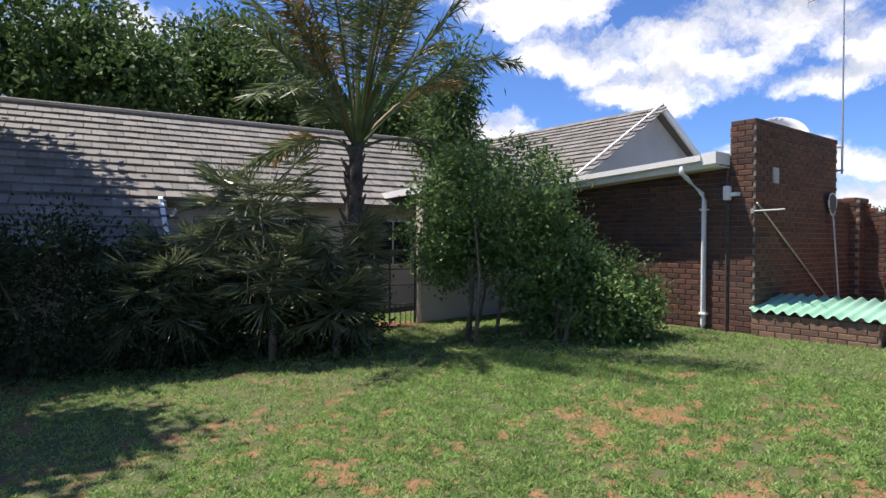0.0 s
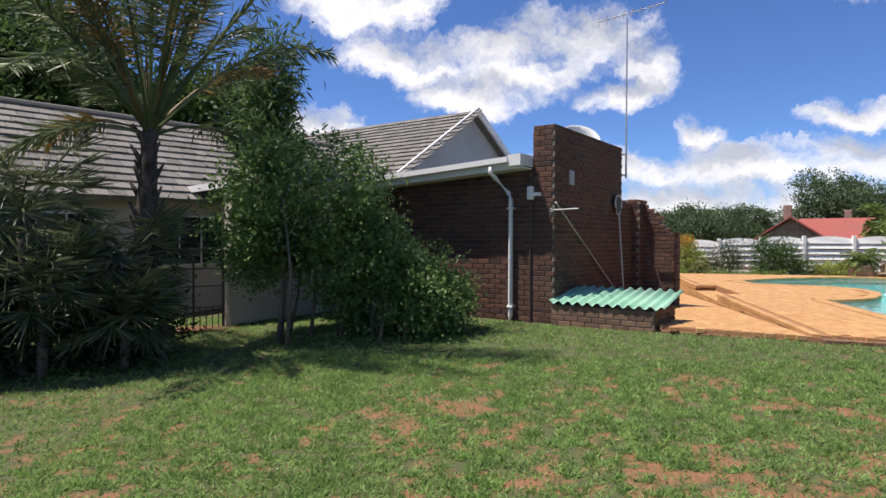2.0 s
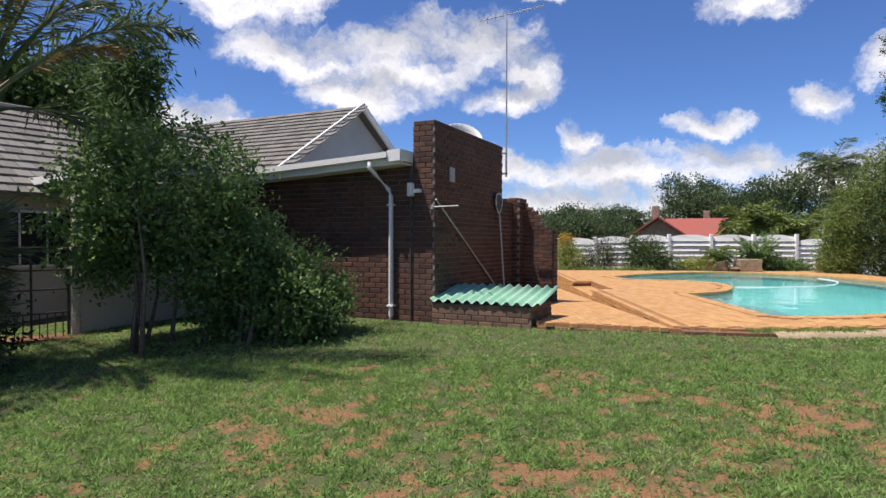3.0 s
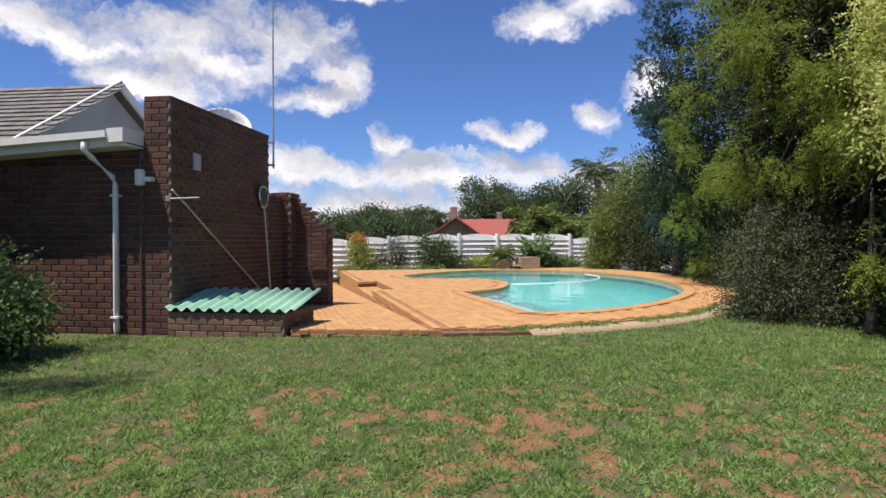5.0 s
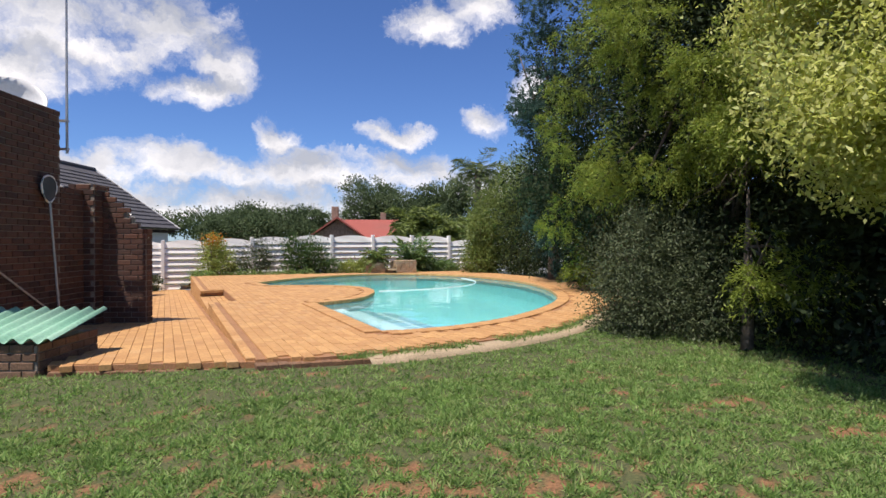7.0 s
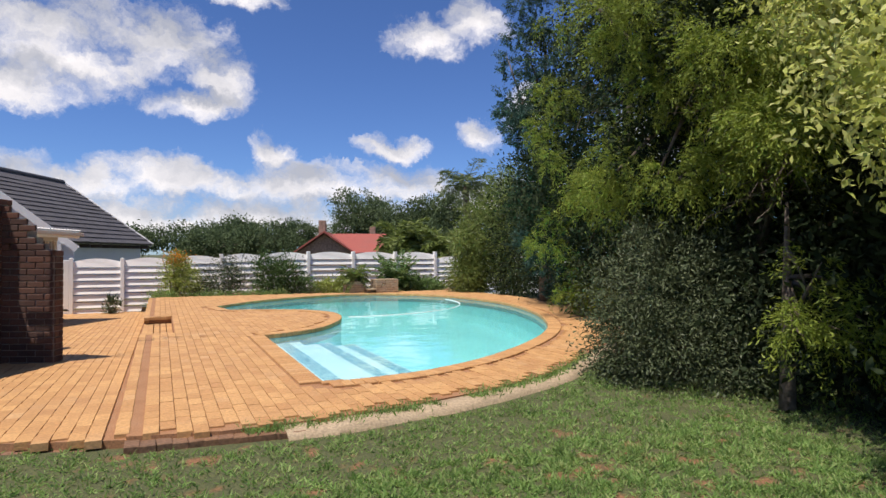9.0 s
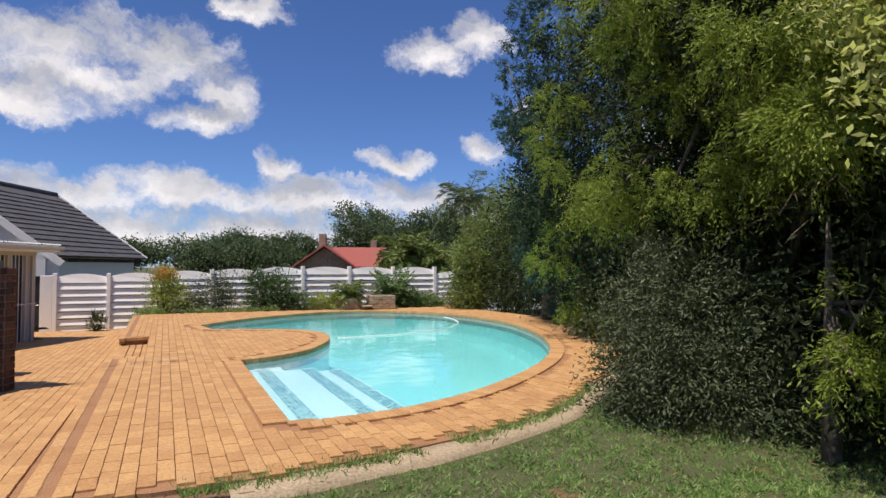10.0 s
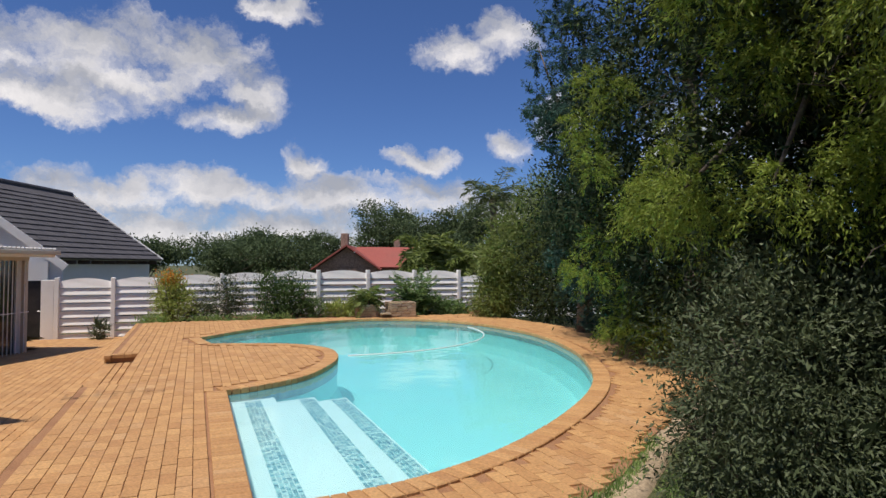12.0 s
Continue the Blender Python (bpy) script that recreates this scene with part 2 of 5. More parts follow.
L_BUSH = leaf_material("bush_leaf", [(0.07, 0.13, 0.032), (0.13, 0.22, 0.065), (0.25, 0.35, 0.13)], 0.5, 0.4)
L_PALM = leaf_material("palm_leaf", [(0.062, 0.092, 0.036), (0.105, 0.145, 0.058), (0.19, 0.215, 0.09)], 0.4, 0.3)
L_FAN = leaf_material("fan_palm_leaf", [(0.065, 0.09, 0.042), (0.115, 0.145, 0.072), (0.23, 0.24, 0.135)], 0.32, 0.3, 0.6)
L_PALM_OLD = leaf_material("dry_palm_leaf", [(0.20, 0.11, 0.03), (0.28, 0.17, 0.05)], 0.6, 0.25)
L_CONIFER = leaf_material("conifer_leaf", [(0.10, 0.145, 0.02), (0.20, 0.265, 0.036), (0.37, 0.42, 0.075)], 0.6, 0.4)
# leaf for shaded growth: the shade is put into its near-black colour
L_SHADE = leaf_material("shaded_leaf", [(0.022, 0.034, 0.014), (0.038, 0.056, 0.024)], 0.75, 0.1, 0.15)
L_BLUE = leaf_material("blue_cypress_leaf", [(0.032, 0.075, 0.055), (0.06, 0.125, 0.095)], 0.6, 0.2)
L_VARIEG = leaf_material("variegated_leaf", [(0.34, 0.40, 0.07), (0.54, 0.57, 0.16), (0.74, 0.74, 0.34)], 0.5, 0.5)
L_OLIVE = leaf_material("grey_green_leaf", [(0.045, 0.06, 0.027), (0.08, 0.105, 0.05), (0.15, 0.175, 0.09)], 0.55, 0.15, 0.25)
# lighter green for far trees, with the distance haze put into the colour
L_FAR = leaf_material("hazed_tree_leaf", [(0.055, 0.085, 0.036), (0.08, 0.12, 0.05), (0.12, 0.165, 0.07)], 0.7, 0.3)
L_TREE = leaf_material("tree_leaf", [(0.035, 0.07, 0.022), (0.07, 0.125, 0.035), (0.125, 0.20, 0.055)], 0.6, 0.35)
L_BAMBOO = leaf_material("bamboo_leaf", [(0.20, 0.25, 0.05), (0.30, 0.36, 0.08), (0.40, 0.44, 0.13)], 0.5, 0.3)
L_HEDGE = leaf_material("yellow_green_leaf", [(0.085, 0.12, 0.026), (0.15, 0.20, 0.045), (0.24, 0.28, 0.07)], 0.5, 0.3)
L_FLOWER = leaf_material("orange_flower", [(0.55, 0.18, 0.02), (0.65, 0.30, 0.04)], 0.6, 0.3)
L_GRASS = leaf_material("grass_blade", [(0.12, 0.225, 0.055), (0.20, 0.335, 0.09), (0.30, 0.43, 0.14), (0.46, 0.45, 0.21)], 0.6, 0.5, 0.25)


# ---- building helpers ----
def mesh_from(name, verts, faces, mats, smooth=False):
    me = bpy.data.meshes.new(name)
    me.from_pydata([tuple(v) for v in verts], [], [tuple(f) for f in faces])
    for m in (mats if isinstance(mats, (list, tuple)) else [mats]):
        me.materials.append(m)
    if smooth:
        me.polygons.foreach_set("use_smooth", [True] * len(me.polygons))
    me.update()
    return me


def part(name, bm, mat, parent, label="", m=None, smooth=False):
    """One mesh object under a thing or a part."""
    me = bpy.data.meshes.new(name)
    bmesh.ops.recalc_face_normals(bm, faces=bm.faces)
    bm.to_mesh(me)
    bm.free()
    me.materials.append(mat)
    if smooth:
        me.polygons.foreach_set("use_smooth", [True] * len(me.polygons))
    ob = new(name, me)
    if parent is not None:
        ob.parent = parent
    if m is not None:
        ob.matrix_basis = m
    if label:
        tagged(ob, label)
    return ob


def thing(name, label, category, m=None, group="", kind=""):
    ob = new(name)
    ob.empty_display_size = 0.2
    if m is not None:
        ob.matrix_basis = m
    return tagged(ob, label, category, group, kind)


def box(x0, y0, z0, x1, y1, z1, bevel=0.0, bm=None):
    own = bmesh.new()
    bmesh.ops.create_cube(own, size=1, matrix=Matrix.LocRotScale(((x0 + x1) / 2, (y0 + y1) / 2, (z0 + z1) / 2), None, (x1 - x0, y1 - y0, z1 - z0)))
    if bevel:
        bmesh.ops.bevel(own, geom=own.edges[:], offset=bevel, segments=2, affect="EDGES", profile=0.5)
    if bm is None:
        return own
    me = bpy.data.meshes.new("tmp")
    own.to_mesh(me)
    own.free()
    bm.from_mesh(me)
    bpy.data.meshes.remove(me)
    return bm


def prism(points, z0, z1, bm=None):
    """A solid over a ground outline; z0, z1 numbers or functions of (x, y)."""
    bm = bm or bmesh.new()
    f0 = z0 if callable(z0) else lambda x, y: z0
    f1 = z1 if callable(z1) else lambda x, y: z1
    lo = [bm.verts.new((x, y, f0(x, y))) for x, y in points]
    hi = [bm.verts.new((x, y, f1(x, y))) for x, y in points]
    n = len(points)
    bm.faces.new(hi)
    bm.faces.new(lo[::-1])
    for i in range(n):
        bm.faces.new((lo[i], lo[(i + 1) % n], hi[(i + 1) % n], hi[i]))
    return bm


def slab_on(points3, thick, bm=None):
    """A sheet through four corners, with thickness along its normal downwards."""
    bm = bm or bmesh.new()
    p = [Vector(q) for q in points3]
    n = (p[1] - p[0]).cross(p[2] - p[0]).normalized()
    if n.z < 0:
        n = -n
    hi = [bm.verts.new(q) for q in p]
    lo = [bm.verts.new(q - n * thick) for q in p]
    k = len(p)
    bm.faces.new(hi)
    bm.faces.new(lo[::-1])
    for i in range(k):
        bm.faces.new((hi[i], lo[i], lo[(i + 1) % k], hi[(i + 1) % k]))
    return bm


def tube(points, radii, sides=8, bm=None):
    bm = bm or bmesh.new()
    pts = [Vector(p) for p in points]
    if isinstance(radii, (int, float)):
        radii = [radii] * len(pts)
    rings = []
    for i, p in enumerate(pts):
        d = (pts[min(i + 1, len(pts) - 1)] - pts[max(i - 1, 0)]).normalized()
        a = d.orthogonal().normalized() if abs(d.z) < 0.9 else Vector((1, 0, 0)).cross(d).normalized()
        b = d.cross(a)
        rings.append([bm.verts.new(p + (a * math.cos(t) + b * math.sin(t)) * radii[i]) for t in [2 * math.pi * k / sides for k in range(sides)]])
    for r0, r1 in zip(rings, rings[1:]):
        for k in range(sides):
            bm.faces.new((r0[k], r0[(k + 1) % sides], r1[(k + 1) % sides], r1[k]))
    bm.faces.new(rings[0][::-1])
    bm.faces.new(rings[-1])
    return bm


def brick_mesh(name, sx, sy, sz, chamfer, mat):
    """One brick or paver, its upper edges worn off."""
    x, y, c = sx / 2, sy / 2, chamfer
    v = [(-x, -y, 0), (x, -y, 0), (x, y, 0), (-x, y, 0), (-x, -y, sz - c), (x, -y, sz - c), (x, y, sz - c), (-x, y, sz - c),
         (-x + c, -y + c, sz), (x - c, -y + c, sz), (x - c, y - c, sz), (-x + c, y - c, sz)]
    f = [(8, 9, 10, 11)] + [(i, (i + 1) % 4, 4 + (i + 1) % 4, 4 + i) for i in range(4)] + [(4 + i, 4 + (i + 1) % 4, 8 + (i + 1) % 4, 8 + i) for i in range(4)]
    return mesh_from(name, v, f, mat)


def lay(name, mesh, places, parent, near, mat, rest_label):
    """Lays pieces at the given matrices: those that near() picks (300 at most) are objects, the rest one joined part."""
    base_v = np.array([v.co for v in mesh.vertices])
    base_f = [tuple(p.vertices) for p in mesh.polygons]
    verts, faces, made = [], [], 0
    for m in places:
        if made < 300 and near(m.translation):
            ob = new(name, mesh)
            ob.parent = parent
            ob.matrix_basis = m
            made += 1
        else:
            a = np.array(m)
            k = sum(len(v) for v in verts)
            verts.append(base_v @ a[:3, :3].T + a[:3, 3])
            faces.append((k, base_f))
    if verts:
        n = len(base_v)
        allf = [tuple(i + j * n for i in f) for j in range(len(verts)) for f in base_f]
        me = mesh_from(name + "s", np.concatenate(verts), allf, mat)
        ob = new(name + "_field", me)
        ob.parent = parent
        tagged(ob, rest_label, kind="stuff")


rng = np.random.default_rng(7)


def unit(a):
    return a / np.maximum(np.linalg.norm(a, axis=1, keepdims=True), 1e-9)


def leaves_mesh(name, pos, along, length, width, mat, droop=0.0):
    """Many small pointed leaves, each a folded blade of two faces, in one mesh."""
    n = len(pos)
    along = unit(along + np.array([0, 0, -droop]))
    side = unit(np.cross(along, rng.normal(size=(n, 3))))
    nrm = np.cross(side, along)
    length, width = np.asarray(length).reshape(-1, 1), np.asarray(width).reshape(-1, 1)
    mid = pos + along * length * 0.45 + nrm * width * 0.25
    v = np.empty((n, 4, 3))
    v[:, 0], v[:, 1], v[:, 2], v[:, 3] = pos, mid + side * width * 0.5, pos + along * length, mid - side * width * 0.5
    me = bpy.data.meshes.new(name)
    me.vertices.add(n * 4)
    me.vertices.foreach_set("co", v.reshape(-1).astype(np.float32))
    me.loops.add(n * 4)
    me.loops.foreach_set("vertex_index", np.arange(n * 4, dtype=np.int32))
    me.polygons.add(n)
    me.polygons.foreach_set("loop_start", np.arange(0, n * 4, 4, dtype=np.int32))
    me.materials.append(mat)
    me.update(calc_edges=True)
    return me


def crown(blobs, clumps, per, spread, length, width, mat, name="crown", droop=0.2, outward=0.7, inner=0.45, parent=None, flat=0.7):
    """A crown of leaf clumps over ellipsoids (x, y, z, rx, ry, rz), uneven and with gaps."""
    vols = np.array([b[3] * b[4] * b[5] for b in blobs]) ** (2 / 3)
    pick = rng.choice(len(blobs), size=clumps, p=vols / vols.sum())
    B = np.array(blobs, float)[pick]
    d = unit(rng.normal(size=(clumps, 3)))
    r = inner + (1.04 - inner) * rng.random((clumps, 1)) ** 0.6
    r *= 1 + 0.10 * rng.normal(size=(clumps, 1))
    c = B[:, :3] + d * r * B[:, 3:6]
    out = unit(d / B[:, 3:6])
    size = (0.6 + 0.8 * rng.random((clumps, 1))) * spread
    P = np.repeat(c, per, 0) + rng.normal(size=(clumps * per, 3)) * np.repeat(size, per, 0) * np.array([1, 1, flat])
    A = np.repeat(out, per, 0) * outward + rng.normal(size=(clumps * per, 3)) * 0.7
    L = length * (0.6 + 0.8 * rng.random(clumps * per))
    W = width * (0.7 + 0.6 * rng.random(clumps * per))
    ob = new(name, leaves_mesh(name, P, A, L, W, mat, droop))
    if parent is not None:
        ob.parent = parent
    return ob


def sprays(blobs, clumps, per, reach, length, width, mat, parent, name="crown", droop=0.5, inner=0.6):
    """Feathery drooping conifer sprays: short needles along arching twigs."""
    vols = np.array([b[3] * b[4] * b[5] for b in blobs]) ** (2 / 3)
    pick = rng.choice(len(blobs), size=clumps, p=vols / vols.sum())
    B = np.array(blobs, float)[pick]
    d = unit(rng.normal(size=(clumps, 3)))
    r = inner + (1.0 - inner) * rng.random((clumps, 1)) ** 0.6
    c = B[:, :3] + d * r * (1 + 0.08 * rng.normal(size=(clumps, 1))) * B[:, 3:6]
    out = unit(d / B[:, 3:6] * np.array([1, 1, 0.5]) + rng.normal(size=(clumps, 3)) * 0.45)
    R = reach * (0.5 + rng.random((clumps, 1)))
    t = rng.random((clumps * per, 1))
    o, rr = np.repeat(out, per, 0), np.repeat(R, per, 0)
    P = np.repeat(c, per, 0) + o * rr * t + np.array([0, 0, -1]) * rr * droop * t ** 2 + rng.normal(size=(clumps * per, 3)) * rr * 0.12
    A = o * 0.8 + rng.normal(size=(clumps * per, 3)) * 0.55 - np.array([0, 0, droop]) * t
    n = clumps * per
    ob = new(name, leaves_mesh(name, P, A, length * (0.6 + 0.8 * rng.random(n)), width * (0.7 + 0.6 * rng.random(n)), mat, 0.1))
    ob.parent = parent
    return ob


def boughs(blobs, count, size, low=0.6):
    """Small tufts spread over the outside of larger ellipsoids, with gaps between."""
    out = []
    vols = np.array([b[3] * b[4] * b[5] for b in blobs]) ** (2 / 3)
    for i in rng.choice(len(blobs), size=count, p=vols / vols.sum()):
        b = np.array(blobs[i], float)
        d = unit(rng.normal(size=(1, 3)))[0]
        c = b[:3] + d * b[3:6] * (0.86 + 0.26 * rng.random())
        s = size * (0.55 + 0.9 * rng.random())
        out.append((c[0], c[1], c[2] - 0.1, s, s, s * (low + 0.5 * rng.random())))
    return out


def limbs(points_list, parent, name="trunk", mat=None):
    """The trunk first, then each limb as a branch of its own."""
    for i, (pts, radii) in enumerate(points_list):
        part(name if i == 0 or name != "trunk" else "branch", tube(pts, radii, 8), mat or M_BARK, parent, smooth=True)


# ---- plan ----
# the house stands turned 22 degrees against the pool: u along its front, v away from the lawn
HOUSE = pose(-0.09, 9.82, 0, 0, 0, -22)
POOL_EDGE = [(5.02, 9.55), (5.02, 13.45), (5.45, 13.62), (6.1, 14.1), (6.65, 15.0), (6.95, 15.9), (6.95, 16.8), (6.5, 17.55), (5.7, 17.95),
             (4.95, 18.2), (4.75, 19.3), (5.9, 20.7), (7.4, 21.8), (9.05, 22.4), (10.6, 21.9), (11.65, 20.3), (11.88, 17.7), (11.25, 15.2),
             (10.3, 13.25), (9.4, 12.0), (8.3, 10.95), (7.2, 10.15), (6.3, 9.72), (5.6, 9.57)]
DECK_Z, WATER_Z = 0.30, 0.236


def smooth_closed(points, sharp, steps=6):
    out = []
    n = len(points)
    for i in range(n):
        p0, p1, p2, p3 = [Vector((*points[j % n], 0)) for j in (i - 1, i, i + 1, i + 2)]
        if i in sharp:
            p0 = p1 - (p2 - p1)
        if (i + 1) % n in sharp:
            p3 = p2 + (p2 - p1)
        for k in range(steps):
            t = k / steps
            q = 0.5 * ((2 * p1) + (p2 - p0) * t + (2 * p0 - 5 * p1 + 4 * p2 - p3) * t * t + (3 * p1 - p0 - 3 * p2 + p3) * t ** 3)
            out.append((q.x, q.y))
    return out


POOL = smooth_closed(POOL_EDGE, {0, 1, 9, 10})
DECK_FRONT = [(3.30, 8.38), (3.95, 8.28), (4.7, 8.30), (5.5, 8.42), (6.3, 8.62), (7.0, 8.88), (7.7, 9.25), (8.5, 9.9), (9.5, 10.6), (11.0, 11.6), (13.2, 13.2)]
DECK = DECK_FRONT + [(13.6, 18.5), (13.2, 23.3), (3.30, 23.3)]


def inside(x, y, poly):
    hit, n = False, len(poly)
    for i in range(n):
        (x0, y0), (x1, y1) = poly[i], poly[(i + 1) % n]
        if (y0 > y) != (y1 > y) and x < (x1 - x0) * (y - y0) / (y1 - y0) + x0:
            hit = not hit
    return hit


def offset(poly, d):
    """The outline moved outwards by d (counter-clockwise or not)."""
    n = len(poly)
    area = sum(poly[i][0] * poly[(i + 1) % n][1] - poly[(i + 1) % n][0] * poly[i][1] for i in range(n))
    s = 1 if area > 0 else -1
    out = []
    for i in range(n):
        a, b = Vector(poly[i - 1]), Vector(poly[(i + 1) % n])
        t = (b - a).normalized()
        out.append((poly[i][0] + s * t.y * d, poly[i][1] - s * t.x * d))
    return out


def to_house(x, y):
    p = HOUSE.inverted() @ Vector((x, y, 0))
    return p.x, p.y


def to_world(u, v):
    p = HOUSE @ Vector((u, v, 0))
    return p.x, p.y


def lawn_z(x, y):
    z = -0.10 + 0.03 * max(-14, min(x, 9)) + 0.015 * max(-6, min(y, 12))
    rise = max(0, min(1, (x - 2.3) / 2.2)) * max(0, min(1, (y - 4.0) / 4.0))
    house_side = max(0, min(1, (y - 4.6) / 3.8)) * max(0, min(1, (x + 9) / 3))
    return min(z + 0.07 * rise + (0.14 - 0.06 * max(0, min(1, (x + 2.5) / 2))) * house_side, 0.205) + 0.012 * noise.noise((x * 0.7, y * 0.7, 0)) + 0.02 * noise.noise((x * 0.23, y * 0.23, 4))


def patio_z(y):
    return 0.255 - 0.034 * (y - 9)


LIP0, LIP1 = to_world(1.72, -0.06), (3.32, 8.42)
PATIO = [LIP0, LIP1, (3.30, 23.3), (3.3, 25.72), (-1.2, 25.72), to_world(-3.7, 12.5), to_world(-3.7, 4.1), to_world(-0.1, 4.1), to_world(-0.1, 0.9), to_world(1.6, 0.9)]


# ---- ground ----
def bare(x, y):
    """How bare the lawn is worn, 0 to 1."""
    n = 0.45 * noise.noise((x * 0.7, y * 0.7, 2)) + 0.6 * noise.noise((x * 2.6, y * 2.6, 8)) + 0.7 * noise.noise((x * 7.0, y * 7.0, 3)) + 0.55 * noise.noise((x * 17, y * 17, 6))
    side = 0.34 * math.exp(-((x - 1.8) / 3.6) ** 2 - ((y - 4.0) / 2.8) ** 2) - 0.14 + 0.16 * max(0.0, min(1.0, (4.2 - y) / 1.5)) - 0.3 * max(0.0, min(1.0, (y - 6.5) / 2.0))
    return max(0.0, min(1.0, (n + side - 0.155) * 3.0))


def ground():
    xs = [-400, -150, -60, -30, -20] + [-14 + 0.25 * i for i in range(26)] + [-7.5 + 0.06 * i for i in range(292)] + [10 + 0.5 * i for i in range(1, 16)] + [25, 40, 80, 160, 400]
    ys = [-300, -100, -30, -10] + [-4 + 0.3 * i for i in range(16)] + [0.8 + 0.06 * i for i in range(170)] + [11 + 0.5 * i for i in range(1, 40)] + [35, 50, 90, 200, 800]
    verts, faces, worn = [], [], []
    for y in ys:
        for x in xs:
            z = lawn_z(x, y)
            if y > 22:
                z += (-0.38 - z) * min(1, (y - 22) / 3) * (1 if x < 3 else 0.6)
            verts.append((x, y, z))
            worn.append(bare(x, y))
    pit = offset(DECK, -0.12)
    inner_patio = offset(PATIO, -0.12)
    nx = len(xs)
    for j in range(len(ys) - 1):
        for i in range(nx - 1):
            cx, cy = (xs[i] + xs[i + 1]) / 2, (ys[j] + ys[j + 1]) / 2
            if inside(cx, cy, pit) or inside(cx, cy, inner_patio) or (2.9 < cx < 3.9 and 8.75 < cy < 23):
                continue
            faces.append((j * nx + i, j * nx + i + 1, (j + 1) * nx + i + 1, (j + 1) * nx + i))
    m = bpy.data.materials.new("lawn_ground")
    m.use_nodes = True
    nt = m.node_tree
    N, K = nt.nodes, nt.links
    geo, at = N.new("ShaderNodeNewGeometry"), N.new("ShaderNodeAttribute")
    at.attribute_name = "worn"
    fine, mid = N.new("ShaderNodeTexNoise"), N.new("ShaderNodeTexNoise")
    fine.inputs["Scale"].default_value, fine.inputs["Detail"].default_value = 55, 5
    mid.inputs["Scale"].default_value, mid.inputs["Detail"].default_value = 1.3, 5
    for t in (fine, mid):
        K.new(geo.outputs["Position"], t.inputs["Vector"])
    g, s = N.new("ShaderNodeValToRGB"), N.new("ShaderNodeValToRGB")
    for ramp_node, cols in ((g, [(0.042, 0.048, 0.018), (0.10, 0.115, 0.04)]), (s, [(0.13, 0.06, 0.027), (0.30, 0.15, 0.07)])):
        for e, c, p in zip(ramp_node.color_ramp.elements, cols, (0.3, 0.7)):
            e.color, e.position = (*c, 1), p
        K.new(fine.outputs["Fac"], ramp_node.inputs["Fac"])
    edge = N.new("ShaderNodeMath")
    edge.operation = "ADD"
    K.new(at.outputs["Fac"], edge.inputs[0])
    wob = N.new("ShaderNodeMapRange")
    wob.inputs["To Min"].default_value, wob.inputs["To Max"].default_value = -0.25, 0.25
    K.new(fine.outputs["Fac"], wob.inputs["Value"])
    K.new(wob.outputs[0], edge.inputs[1])
    edge.use_clamp = True
    mx = N.new("ShaderNodeMix")
    mx.data_type = "RGBA"
    K.new(edge.outputs[0], mx.inputs["Factor"])
    K.new(g.outputs[0], mx.inputs["A"])
    K.new(s.outputs[0], mx.inputs["B"])
    b = N["Principled BSDF"]
    b.inputs["Roughness"].default_value = 0.95
    K.new(mx.outputs["Result"], b.inputs["Base Color"])
    bp = N.new("ShaderNodeBump")
    bp.inputs["Strength"].default_value, bp.inputs["Distance"].default_value = 0.7, 0.02
    K.new(fine.outputs["Fac"], bp.inputs["Height"])
    K.new(bp.outputs[0], b.inputs["Normal"])
    me = mesh_from("ground", verts, faces, m, True)
    a = me.attributes.new("worn", "FLOAT", "POINT")
    a.data.foreach_set("value", worn)
    tagged(new("ground", me), "sloping green lawn with worn red earth patches", "lawn", kind="structure")


ground()


def grass():
    """Blades in tufts, thinner and shorter where the lawn is worn; the near stretch of the lawn is laid twice."""
    pos, tall = [], []
    edge_zone = offset(DECK, 0.25)
    for x0, x1, y0, y1, count in ((-8.0, 10.2, 0.8, 10.1, 460000), (-3.5, 8.0, 1.6, 7.2, 400000)):
        xs = x0 + (x1 - x0) * rng.random(count)
        ys = y0 + (y1 - y0) * rng.random(count)
        rs = rng.random(count)
        for x, y, r in zip(xs.tolist(), ys.tolist(), rs.tolist()):
            u, v = to_house(x, y)
            if (v > -0.15 and -6 < u < 1.75) or (y > 7.5 and (inside(x, y, edge_zone) or (u >= 1.75 and inside(x, y, PATIO)))):
                continue
            tuft = noise.noise((x * 9.0, y * 9.0, 11)) + 0.5 * noise.noise((x * 3.0, y * 3.0, 15))
            w = bare(x, y)
            if r < 0.46 - 1.05 * tuft or (w > 0.3 and (r * 7.3) % 1 < 0.45 + 0.42 * w):
                continue
            pos.append((x, y, lawn_z(x, y) - 0.004))
            tall.append(1.0 + 0.55 * max(-1, min(1, tuft)))
    P, T = np.array(pos), np.array(tall)
    A = rng.normal(size=(len(P), 3)) * np.array([0.75, 0.75, 0.15]) + np.array([0, 0, 0.6])
    L = (0.026 + 0.040 * rng.random(len(P))) * T
    ob = new("lawn_grass", leaves_mesh("lawn_grass", P, A, L, 0.007 + 0.007 * rng.random(len(P)), L_GRASS))
    tagged(ob, "short tufted green lawn grass blades on red earth", "grass", kind="stuff")


grass()

# ---- pool and paving ----
deck = thing("pool_deck", "orange clay paver deck round the swimming pool", "paving", kind="structure")


